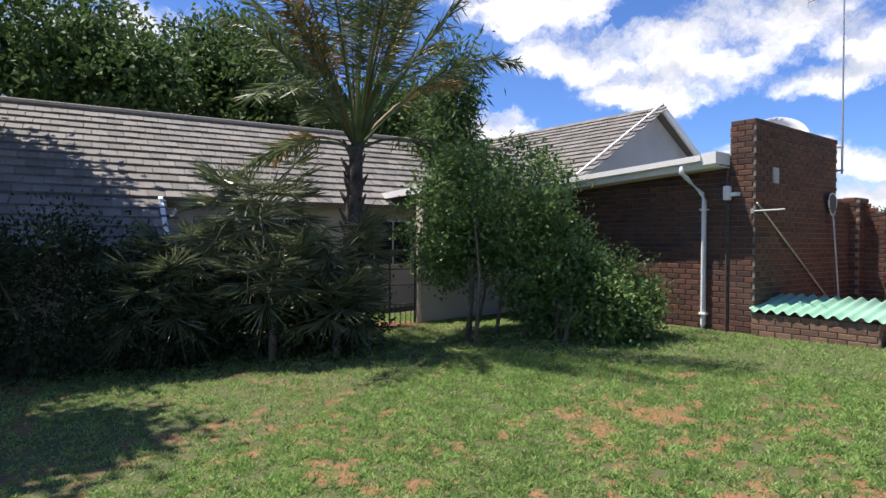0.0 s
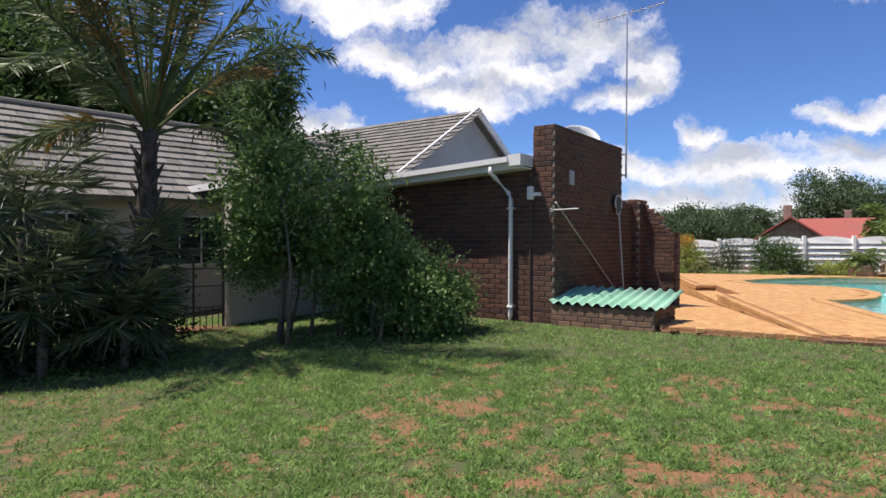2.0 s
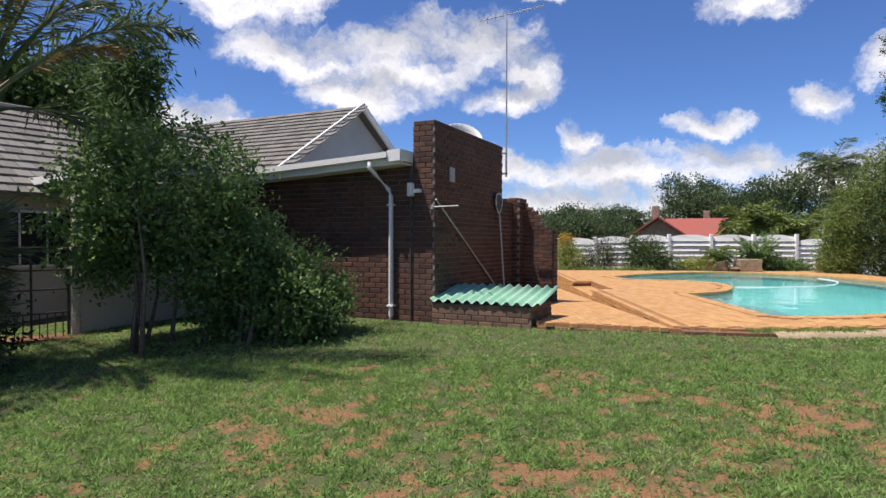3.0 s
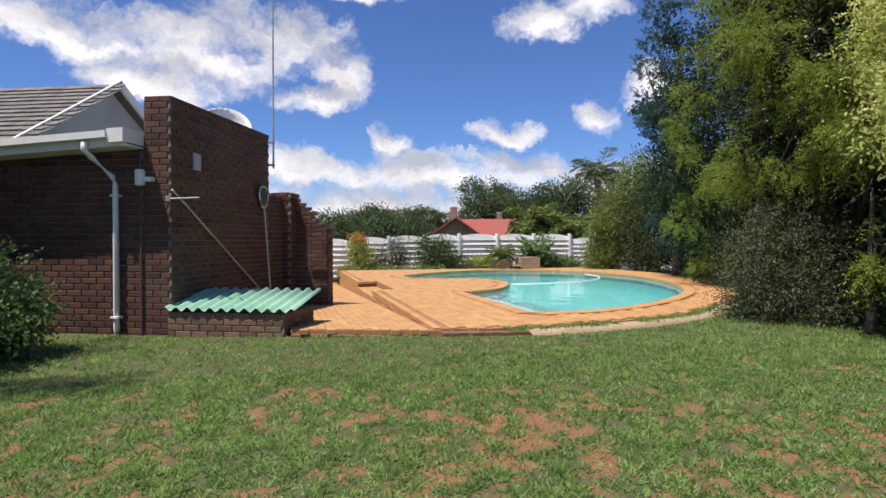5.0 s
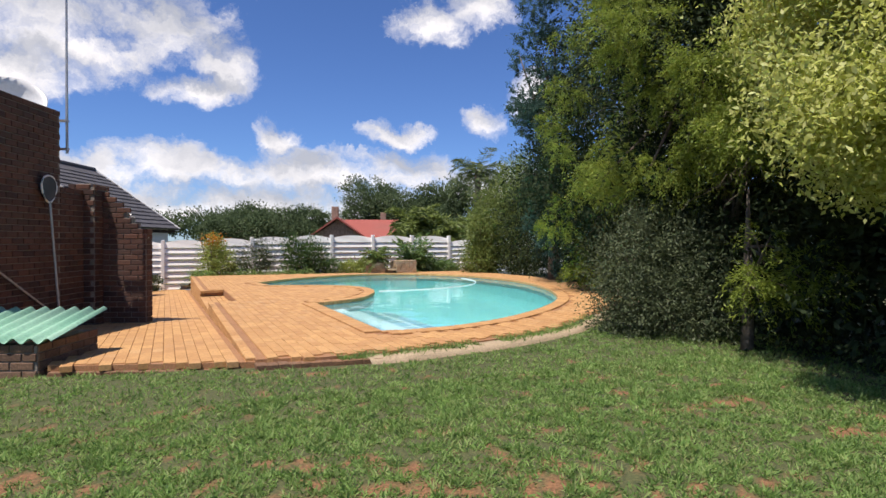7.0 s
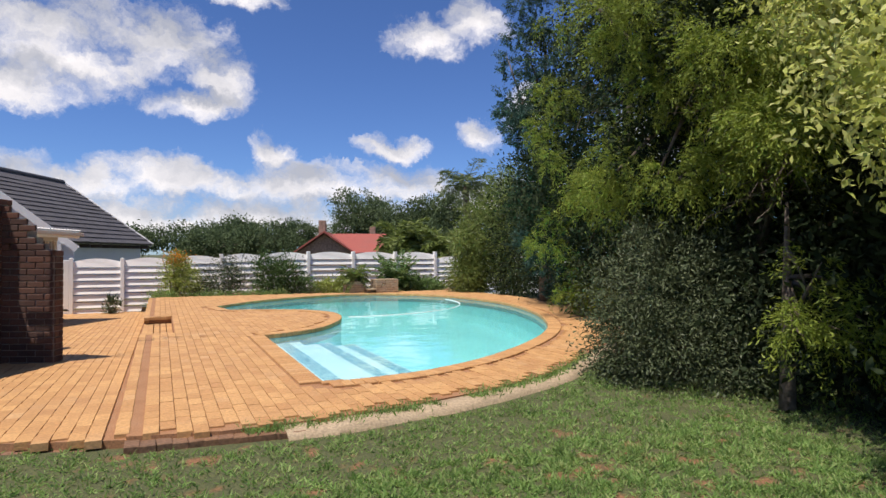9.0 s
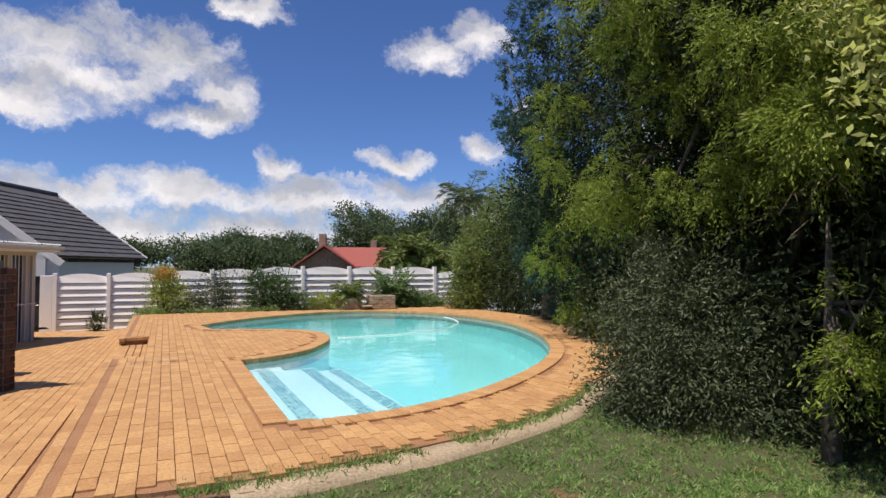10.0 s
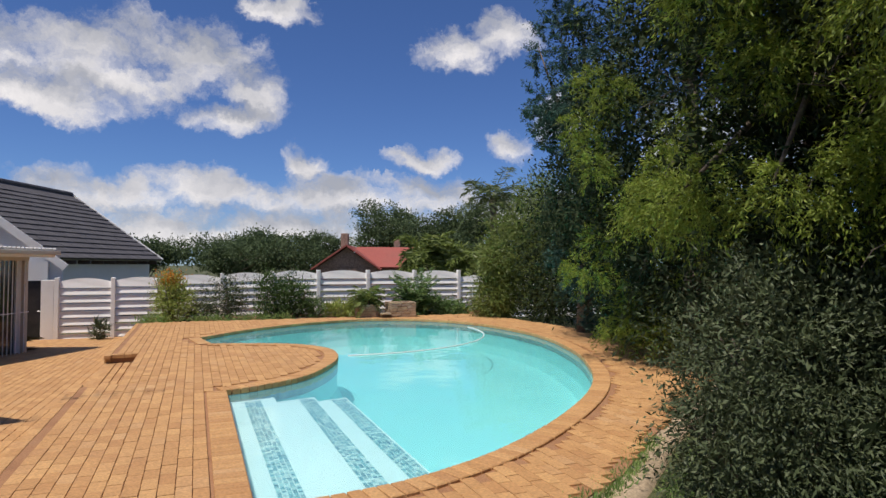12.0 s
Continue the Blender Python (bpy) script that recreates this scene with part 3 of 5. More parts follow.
def ring_slab(outer, hole, z0, z1):
    """A slab with a hole, as thin as the paving bed."""
    bm = bmesh.new()
    loops = []
    for z in (z1, z0):
        vs = []
        for pts in (outer, hole):
            vs.append([bm.verts.new((x, y, z)) for x, y in pts])
        es = []
        for vv in vs:
            es += [bm.edges.new((vv[i], vv[(i + 1) % len(vv)])) for i in range(len(vv))]
        bmesh.ops.triangle_fill(bm, use_beauty=True, use_dissolve=False, edges=es)
        loops.append(vs)
    for k in range(2):
        hi, lo = loops[0][k], loops[1][k]
        for i in range(len(hi)):
            j = (i + 1) % len(hi)
            bm.faces.new((hi[i], lo[i], lo[j], hi[j]))
    return bm


COPING = offset(POOL, 0.23)
NOTCH = [(3.2, 14.4), (3.74, 14.4), (3.74, 17.35), (3.2, 17.35)]
deck_bed_outline = [(3.31, 8.42)] + DECK_FRONT[1:] + [(13.6, 18.5), (13.2, 23.3), (3.31, 23.3), (3.31, 17.35), (3.74, 17.35), (3.74, 14.4), (3.31, 14.4)]
part("paving_bed", ring_slab(deck_bed_outline, offset(POOL, 0.02), -0.35, DECK_Z - 0.012), M_SAND, deck)
# coping bricks laid across the pool's edge
coping_mesh = brick_mesh("coping_brick", 0.104, 0.235, 0.07, 0.008, M_PAVER)
places = []
run = 0.0
n_pool = len(POOL)
for i in range(n_pool):
    a, b = Vector(POOL[i]), Vector(POOL[(i + 1) % n_pool])
    seg = (b - a).length
    while run < seg:
        p = a + (b - a) * (run / seg)
        t = (b - a).normalized()
        c = p + Vector((t.y, -t.x)) * 0.105
        if inside(c.x, c.y, POOL):
            c = p - Vector((t.y, -t.x)) * 0.105
        places.append(Matrix.Translation((c.x, c.y, DECK_Z - 0.055 + 0.003 * rng.random())) @ Matrix.Rotation(math.atan2(t.y, t.x) + 0.02 * rng.normal(), 4, "Z"))
        run += 0.112
    run -= seg
COPING_PLACES = places
# field pavers, long sides along y, in running bond
PAVER = (0.108, 0.215)


def field(poly, hole, zf, skip=None):
    out = []
    x = min(p[0] for p in poly)
    k = 0
    while x < max(p[0] for p in poly):
        y = min(p[1] for p in poly) + (0.112 if k % 2 else 0) + 0.03 * math.sin(k * 1.7)
        while y < max(p[1] for p in poly):
            if inside(x, y, poly) and not (hole and inside(x, y, hole)) and not (skip and inside(x, y, skip)):
                out.append(Matrix.Translation((x, y, zf(y) - 0.055 + 0.004 * rng.random())) @ Matrix.Rotation(0.012 * rng.normal(), 4, "Z"))
            y += 0.224
        x += 0.113
        k += 1
    return out


DECK_PLACES = field(offset(DECK, -0.07), offset(POOL, 0.30), lambda y: DECK_Z, NOTCH)
PATIO_PLACES = [m for m in field(PATIO, None, patio_z) if m.translation.x < 3.20]

# the kerb between deck and lower patio: courses of brick set back a little
kerb = thing("kerb_wall", "low stepped brick kerb between upper deck and lower patio", "kerb", kind="structure")

patio = thing("patio", "sunlit orange clay paver patio beside the house", "paving", kind="structure")
part("paving_bed", prism(PATIO, -0.75, lambda x, y: patio_z(y) - 0.012), M_SAND, patio)
kerb_mesh = brick_mesh("kerb_brick", 0.214, 0.10, 0.062, 0.006, M_PAVER)
edge_mesh = brick_mesh("edge_brick", 0.214, 0.105, 0.07, 0.008, M_EDGE)
for row in range(7):
    z = DECK_Z - 0.066 - 0.074 * row
    y = 8.6 + 0.11 * (row % 2)
    while y < 23.2:
        if z + 0.06 > patio_z(y) and not (14.45 < y < 17.3 and row < 2):
            ob = new("brick", kerb_mesh)
            ob.parent = kerb
            ob.matrix_basis = Matrix.Translation((3.275 + 0.006 * rng.random(), y, z)) @ Matrix.Rotation(math.pi / 2, 4, "Z")
        y += 0.224
for i in range(13):
    for j in range(4):
        ob = new("brick", kerb_mesh)
        ob.parent = kerb
        ob.matrix_basis = Matrix.Translation((3.36 + 0.112 * j, 14.52 + 0.224 * i, DECK_Z - 0.21)) @ Matrix.Rotation(math.pi / 2, 4, "Z")
for j in range(2):
    ob = new("brick", kerb_mesh)
    ob.parent = kerb
    ob.matrix_basis = Matrix.Translation((3.42 + 0.22 * j, 17.36, DECK_Z - 0.066))

# front lip of the patio and the concrete edging along the deck
lip = thing("patio_lip", "weathered brick edging along the patio front", "edging", kind="structure")
d = Vector(LIP1) - Vector(LIP0)
for i in range(int(d.length / 0.224)):
    c = Vector(LIP0) + d.normalized() * (0.11 + 0.224 * i)
    ob = new("brick", edge_mesh)
    ob.parent = lip
    ob.matrix_basis = Matrix.Translation((c.x, c.y, 0.120 + 0.012 * i / 8)) @ Matrix.Rotation(math.atan2(d.y, d.x), 4, "Z")
    ob = new("brick", edge_mesh)
    ob.parent = lip
    ob.matrix_basis = Matrix.Translation((c.x + 0.05, c.y + 0.002, 0.045 + 0.012 * i / 8)) @ Matrix.Rotation(math.atan2(d.y, d.x), 4, "Z")
a_edge, b_edge = Vector((3.30, 8.37)), Vector((4.55, 8.24))
for i in range(12):
    c = a_edge.lerp(b_edge, (i + 0.5) / 12)
    ob = new("brick", edge_mesh)
    ob.parent = lip
    ob.matrix_basis = Matrix.Translation((c.x, c.y, DECK_Z - 0.115 + 0.006 * rng.random())) @ Matrix.Rotation(math.pi / 2 + 0.03 * rng.normal(), 4, "Z")
front = smooth_closed(DECK_FRONT + [(13, 4), (3.3, 4)], {0, 10, 11, 12}, 5)[:51]
edging = thing("concrete_edging", "rough sandy concrete strip between lawn and paving", "edging", kind="structure")
bm = bmesh.new()
prev = None
for i, (x, y) in enumerate(front[8:], 8):
    a, b = Vector(front[i - 1]), Vector(front[min(i + 1, len(front) - 1)])
    t = (b - a).normalized()
    nrm = Vector((t.y, -t.x))
    w = 0.21 + 0.05 * noise.noise((x * 2, y * 2, 0))
    ringv = [bm.verts.new((x + nrm.x * o, y + nrm.y * o, zz)) for o, zz in ((-0.02, 0.0), (-0.02, 0.275), (w * 0.6, 0.262 + 0.02 * noise.noise((x * 5, y * 5, 1))), (w, 0.23), (w + 0.02, 0.0))]
    if prev:
        for k in range(4):
            bm.faces.new((prev[k], ringv[k], ringv[k + 1], prev[k + 1]))
    prev = ringv
part("strip", bm, M_CONCRETE, edging, smooth=True)

# the pool: shell, steps with mosaic strips, water
pool = thing("swimming_pool", "kidney-shaped swimming pool filled with turquoise water", "pool")
bm = bmesh.new()
levels = [(0.0, 0.24), (-0.0, -0.22), (-0.10, -0.42), (-0.4, -0.48)]
rings = []
for off, z in levels:
    rings.append([bm.verts.new((x, y, z)) for x, y in (offset(POOL, off + 0.004) if off <= 0 else POOL)])
for r0, r1 in zip(rings, rings[1:]):
    for i in range(n_pool):
        j = (i + 1) % n_pool
        bm.faces.new((r0[i], r0[j], r1[j], r1[i]))
es = [bm.edges.get((rings[-1][i], rings[-1][(i + 1) % n_pool])) for i in range(n_pool)]
bmesh.ops.triangle_fill(bm, use_beauty=True, use_dissolve=False, edges=es)
part("shell", bm, M_MARBLITE, pool)
M_BAND = material("waterline_tile", [(0.10, 0.17, 0.18), (0.20, 0.30, 0.31)], 0.4, 60, 0.4, 8, 0.2, 0.1)
bm = bmesh.new()
o1, o2 = offset(POOL, -0.006), offset(POOL, -0.006)
top = [bm.verts.new((x, y, 0.243)) for x, y in o1]
bot = [bm.verts.new((x, y, 0.06)) for x, y in o2]
for i in range(n_pool):
    j = (i + 1) % n_pool
    bm.faces.new((top[i], top[j], bot[j], bot[i]))
part("waterline_band", bm, M_BAND, pool, "grey-blue mosaic waterline band")
M_MOSAIC = material("mosaic", [(0.03, 0.13, 0.22), (0.12, 0.36, 0.44), (0.80, 0.88, 0.88), (0.05, 0.18, 0.26), (0.45, 0.68, 0.72)], 0.3, 30, 0.1, 4, 0.0, 0.0, piece=1.0)
STEP_IN = offset(POOL, -0.01)
for k, (x0, x1, z) in enumerate([(5.02, 5.62, 0.150), (5.62, 6.16, 0.085), (6.16, 6.62, 0.02)]):
    def south(x):
        return 9.60 + max(0, x - 5.6) * 0.17
    def north(x):
        return 13.43 + 0.25 * (x - 5.02)
    part("step", prism([(x0, south(x0)), (x1, south(x1)), (x1, north(x1)), (x0, north(x0))], -1.2, z), M_STEPWHITE, pool)
    bm = bmesh.new()
    s = 0.040
    a = x1 - 0.22 if k else 5.24
    for i in range(5):
        for j in range(int((north(a) - south(a) - 0.1) / s)):
            x, y = a + i * s, south(a + 0.1) + 0.05 + j * s
            bm.faces.new([bm.verts.new(p) for p in ((x, y, z + 0.004), (x + s * .86, y, z + 0.004), (x + s * .86, y + s * .86, z + 0.004), (x, y + s * .86, z + 0.004))])
    ob = part("mosaic_strip", bm, M_MOSAIC, pool, "blue mosaic nosing strip")
water_mat = bpy.data.materials.new("pool_water")
water_mat.use_nodes = True
nt = water_mat.node_tree
nt.nodes.clear()
tr, gl, fr, ms, out = [nt.nodes.new(k) for k in ("ShaderNodeBsdfTransparent", "ShaderNodeBsdfGlossy", "ShaderNodeFresnel", "ShaderNodeMixShader", "ShaderNodeOutputMaterial")]
tr.inputs["Color"].default_value = (0.84, 0.985, 0.98, 1)
gl.inputs["Roughness"].default_value = 0.03
df, mk = nt.nodes.new("ShaderNodeBsdfDiffuse"), nt.nodes.new("ShaderNodeMixShader")
df.inputs["Color"].default_value = (0.32, 0.82, 0.82, 1)
mk.inputs["Fac"].default_value = 0.25
fr.inputs["IOR"].default_value = 1.33
wv, wb, wg = nt.nodes.new("ShaderNodeTexNoise"), nt.nodes.new("ShaderNodeBump"), nt.nodes.new("ShaderNodeNewGeometry")
wv.inputs["Scale"].default_value, wv.inputs["Detail"].default_value = 1.6, 3
nt.links.new(wg.outputs["Position"], wv.inputs["Vector"])
wb.inputs["Strength"].default_value, wb.inputs["Distance"].default_value = 0.25, 0.03
nt.links.new(wv.outputs["Fac"], wb.inputs["Height"])
nt.links.new(wb.outputs[0], gl.inputs["Normal"])
nt.links.new(wb.outputs[0], fr.inputs["Normal"])
nt.links.new(fr.outputs[0], ms.inputs[0])
nt.links.new(tr.outputs[0], mk.inputs[1])
nt.links.new(df.outputs[0], mk.inputs[2])
nt.links.new(mk.outputs[0], ms.inputs[1])
nt.links.new(gl.outputs[0], ms.inputs[2])
nt.links.new(ms.outputs[0], out.inputs["Surface"])
bm = bmesh.new()
vs = [bm.verts.new((x, y, WATER_Z)) for x, y in offset(POOL, -0.008)]
es = [bm.edges.new((vs[i], vs[(i + 1) % n_pool])) for i in range(n_pool)]
bmesh.ops.triangle_fill(bm, use_beauty=True, use_dissolve=False, edges=es)
water = part("water", bm, water_mat, pool, "clear turquoise pool water")


# ---- the house: brick block by the lawn ----
def wall_bricks(parent, u0, u1, z0, z1, face, origin_m, depth=0.10, top=None):
    """Matrices of stretchers over a wall face; origin_m maps (along, out, up) into the house."""
    out, row, z = [], 0, z0
    while z < z1 - 0.03:
        u = u0 + (0.0 if row % 2 == 0 else -0.114)
        while u < u1 - 0.05:
            a, b = max(u, u0), min(u + 0.228, u1)
            if b - a > 0.06 and (top is None or z + 0.07 < top((a + b) / 2)):
                sx = (b - a - 0.012) / 0.216
                m = Matrix.Translation(((a + b) / 2, 0.0, z)) @ Matrix.Diagonal((sx, 1, 1, 1))
                m = m @ Matrix.Rotation(0.006 * rng.normal(), 4, "Z")
                m.translation.y += -0.004 * rng.random()
                out.append(origin_m @ m)
            u += 0.228
        z += 0.085
        row += 1
    return out


wall_brick = None


def brick_wall(name, label, solids, faces, near, mesh=None, mat=None):
    """Mortar cores with bricks standing proud on the visible faces."""
    w = thing(name, label, "wall", HOUSE, kind="structure")
    for s in solids:
        part("mortar_core", s, M_MORTAR, w)
    places = []
    for f in faces:
        places += f
    lay("brick", mesh or wall_brick, places, w, near, mat or M_BRICK, "dark red face bricks in running bond")
    return w


def wall_brick_mesh(mat):
    """A stretcher seen from its long face: local x along, y outwards (negative), z up."""
    x, c, h, d = 0.108, 0.006, 0.073, 0.012
    v = [(-x, 0.02, 0), (x, 0.02, 0), (x, 0.02, h), (-x, 0.02, h), (-x, -d + c, 0), (x, -d + c, 0), (x, -d + c, h), (-x, -d + c, h),
         (-x + c, -d, c), (x - c, -d, c), (x - c, -d, h - c), (-x + c, -d, h - c)]
    f = [(8, 9, 10, 11)] + [(i, (i + 1) % 4, 4 + (i + 1) % 4, 4 + i) for i in range(4)] + [(4 + i, 4 + (i + 1) % 4, 8 + (i + 1) % 4, 8 + i) for i in range(4)]
    return mesh_from("wall_brick", v, f, mat)


wall_brick = wall_brick_mesh(M_BRICK)
FRONT = Matrix.Identity(4)                                             # faces the lawn
SIDE = Matrix.Translation((0, 0, 0)) @ Matrix.Rotation(math.pi / 2, 4, "Z")  # faces the patio
Z0 = -0.12


def face_at(u, v, quarter):
    return Matrix.Translation((u, v, 0)) @ Matrix.Rotation(quarter * math.pi / 2, 4, "Z")


# front wall with its corner column, the tall side wall, piers and the raked garden wall
brick_wall("wall_front", "dark red face-brick house wall behind shrubs",
           [box(-6.0, 0.002, Z0, -0.40, 0.22, 2.72)],
           [wall_bricks(None, -6.0, -0.40, Z0, 2.70, 0, FRONT)], lambda p: p.x > -1.9)
brick_wall("wall_side", "tall dark red brick chimney-like side wall in shade",
           [box(-0.38, 0.0, Z0, 0.0, 0.34, 3.335), box(-0.22, 0.34, Z0, 0.0, 3.13, 3.335), box(-0.22, 3.13, Z0 - .1, 0.0, 4.0, 2.22)],
           [wall_bricks(None, -0.38, 0.0, Z0, 3.31, 0, FRONT), wall_bricks(None, 0.0, 3.13, Z0, 3.31, 0, face_at(0, 0, 1)),
            wall_bricks(None, 0.0, 0.34, 2.6, 3.30, 0, face_at(-0.38, 0.34, 3)),
            wall_bricks(None, 3.13, 4.0, Z0, 2.26, 0, face_at(0, 0, 1)), wall_bricks(None, 0, .22, 2.2, 3.3, 0, face_at(0, 3.13, 2))], lambda p: p.y < 2.2)
brick_wall("wall_pier", "weathered brick pier with capped top",
           [box(-0.22, 3.75, -0.2, 0.18, 4.2, 2.30), box(-0.12, 3.85, 2.30, 0.08, 4.1, 2.36, 0.01)],
           [wall_bricks(None, -0.22, 0.18, -0.2, 2.33, 0, face_at(0, 3.75, 0)), wall_bricks(None, 3.75, 4.2, -0.2, 2.33, 0, face_at(0.18, 0, 1))], lambda p: True)
rake = lambda s: 2.27 - 0.085 * math.floor((s - 0.18) / 0.088)
bm = box(0.16, 4.0, -0.3, 0.876, 4.2, 1.57)
for k in range(8):
    box(0.16, 4.0, 1.57, 0.876 - 0.088 * k, 4.2, 1.57 + 0.085 * k, 0.0, bm)
brick_wall("wall_garden", "raked brick garden wall stepping down",
           [bm], [wall_bricks(None, 0.18, 0.876, -0.3, 2.3, 0, face_at(0, 4.0, 0), top=rake), wall_bricks(None, 4.0, 4.2, -0.3, 1.6, 0, face_at(0.876, 0, 1))], lambda p: True)

# eaves: white gutter, fascia and soffit over the front wall
eaves = thing("eaves", "white gutter and fascia board along the brick wall", "gutter", HOUSE, kind="structure")


def eave_z(u):
    return 2.80 + 0.055 * (u + 0.45)


def strip(u0, u1, v0, v1, dz0, dz1):
    bm = bmesh.new()
    vs = [bm.verts.new((u, v, eave_z(u) + dz)) for u in (u0, u1) for v, dz in ((v0, dz0), (v1, dz0), (v1, dz1), (v0, dz1))]
    for f in ((0, 1, 2, 3), (7, 6, 5, 4), (0, 4, 5, 1), (1, 5, 6, 2), (2, 6, 7, 3), (3, 7, 4, 0)):
        bm.faces.new([vs[i] for i in f])
    return bm


part("fascia", strip(-5.2, -0.40, -0.36, -0.335, -0.16, 0.0), M_WHITE, eaves)
part("gutter", strip(-5.2, -0.62, -0.47, -0.362, -0.055, 0.035), M_WHITE, eaves)
part("box_end", strip(-0.62, -0.39, -0.44, 0.0, -0.12, 0.06), M_WHITE, eaves)
part("soffit", strip(-5.2, -0.40, -0.335, 0.0, -0.16, -0.14), M_WHITE, eaves)
roof = part("roof_sheet", strip(-6.0, -0.40, -0.33, 3.1, 0.0, 0.03), M_METAL, eaves, "grey metal roof sheet")

pipe = thing("downpipe", "white painted downpipe on the brick wall", "downpipe", HOUSE)
part("pipe", tube([(-0.95, -0.42, 2.70), (-0.95, -0.42, 2.58), (-0.90, -0.36, 2.50), (-0.78, -0.10, 2.26), (-0.76, -0.07, 2.16), (-0.76, -0.07, 0.2), (-0.78, -0.12, 0.10)], 0.04, 12), M_WHITE, pipe, smooth=True)
for z in (2.0, 0.35):
    part("bracket", box(-0.815, -0.125, z, -0.705, 0.0, z + 0.03, 0.004), M_WHITE, pipe)
conduit = thing("conduit", "thin dark pipe fixed to the brick wall", "pipe", HOUSE)
part("pipe", tube([(-0.42, -0.03, 0.0), (-0.42, -0.03, 2.6)], 0.016, 8), M_DARKPIPE, conduit)

lamp = thing("floodlight", "small white floodlight on the wall corner", "light", HOUSE)
part("housing", box(-0.42, -0.17, 2.14, -0.33, -0.05, 2.36, 0.02), M_WHITE, lamp)
part("bracket", box(-0.36, -0.10, 2.20, -0.22, 0.0, 2.26, 0.008), M_WHITE, lamp)
vent = thing("air_vent", "small grey air vent in the brick wall", "vent", HOUSE)
part("frame", box(0.0, 0.52, 2.42, 0.03, 0.72, 2.66, 0.006), M_METAL, vent)
for i in range(4):
    part("slat", box(0.028, 0.54, 2.445 + 0.048 * i, 0.04, 0.70, 2.465 + 0.048 * i), M_METAL, vent)
bar = thing("wall_bar", "galvanised bar sticking out level from the wall corner", "bar", HOUSE)
part("bar", tube([(-0.03, -0.035, 1.965), (0.44, -0.06, 1.975)], 0.014, 8), M_METAL, bar)
part("bracket", box(-0.05, -0.055, 1.93, 0.0, -0.012, 2.0, 0.004), M_METAL, bar)
pole = thing("leaning_pole", "thin timber pole leaning against the wall", "pole", HOUSE)
part("pole", tube([(0.035, -0.03, 2.09), (0.04, 1.2, 1.38), (0.045, 2.37, 0.70), (0.05, 3.25, 0.19)], 0.014, 8), M_WOOD, pole)
net = thing("pool_net", "pool skimmer net on a long pole", "pool net", HOUSE)
part("handle", tube([(0.20, 2.80, 0.12), (0.09, 2.74, 2.0)], 0.016, 8), M_METAL, net)
hoop = [(0.08, 2.74 + 0.17 * math.sin(t) * (1 - 0.25 * math.cos(t)), 2.18 - 0.19 * math.cos(t)) for t in [2 * math.pi * k / 20 for k in range(21)]]
part("hoop", tube(hoop, 0.014, 6), M_WHITE, net, smooth=True)
bm = bmesh.new()
bm.faces.new([bm.verts.new(Vector(p) + Vector((0.005, 0, 0))) for p in hoop[:-1]])
part("mesh", bm, M_BLACK, net, "dark netting")

# brick bin under a green corrugated sheet
bin_wall = brick_wall("pump_box", "low brick pump enclosure under green sheet", [box(0.0, -0.09, Z0, 1.62, 0.12, 0.44), box(1.42, 0.12, -0.2, 1.62, 1.0, 0.44)],
                      [wall_bricks(None, 0.0, 1.62, -0.13, 0.44, 0, face_at(0, -0.09, 0)), wall_bricks(None, -0.09, 1.0, -0.13, 0.44, 0, face_at(1.62, 0, 1))], lambda p: True, wall_brick_mesh(M_BRICK_PALE), M_BRICK_PALE)
sheet = thing("corrugated_sheet", "green corrugated roofing sheet covering the brick box", "roof sheet", HOUSE)
bm = bmesh.new()
rows = []
n_c = 170
for v, z in ((-0.14, 0.50), (0.92, 0.69)):
    for dz in (0.0, -0.007):
        rows.append([bm.verts.new((-0.02 + 1.80 * i / n_c, v, z + dz + 0.026 * math.cos(2 * math.pi * (1.80 * i / n_c) / 0.16))) for i in range(n_c + 1)])
for a, b in ((0, 2), (1, 3), (0, 1), (2, 3)):
    for i in range(n_c):
        bm.faces.new((rows[a][i], rows[a][i + 1], rows[b][i + 1], rows[b][i]))
part("sheet", bm, M_GREEN, sheet, smooth=True)

# dish and aerial
dish = thing("satellite_dish", "grey satellite dish on the flat roof", "dish", HOUSE)
bm = bmesh.new()
bmesh.ops.create_uvsphere(bm, u_segments=28, v_segments=14, radius=0.62)
bmesh.ops.delete(bm, geom=[v for v in bm.verts if v.co.z > -0.22], context="VERTS")
bmesh.ops.solidify(bm, geom=bm.faces[:], thickness=0.015)
part("reflector", bm, M_DISH, dish, m=Matrix.Translation((-1.32, 4.08, 3.97)) @ Vector((0.42, -0.64, 0.64)).to_track_quat("Z", "Y").to_matrix().to_4x4() @ Matrix.Scale(0.95, 4), smooth=True)
part("mount", tube([(-1.45, 3.0, 2.7), (-1.45, 3.0, 3.2), (-1.45, 3.15, 3.35), (-1.45, 4.36, 3.64)], 0.03, 8), M_METAL, dish)
mast = thing("tv_aerial", "tall thin metal television aerial mast", "aerial", HOUSE)
part("pole", tube([(0.06, 3.22, 2.75), (0.06, 3.22, 6.0)], [0.02, 0.014], 8), M_METAL, mast)
for z in (2.80, 3.22):
    part("bracket", box(-0.25, 3.19, z, 0.08, 3.25, z + 0.03), M_METAL, mast)
part("boom", tube([(-0.45, 3.0, 5.95), (0.75, 3.5, 6.25)], 0.011, 6), M_METAL, mast)
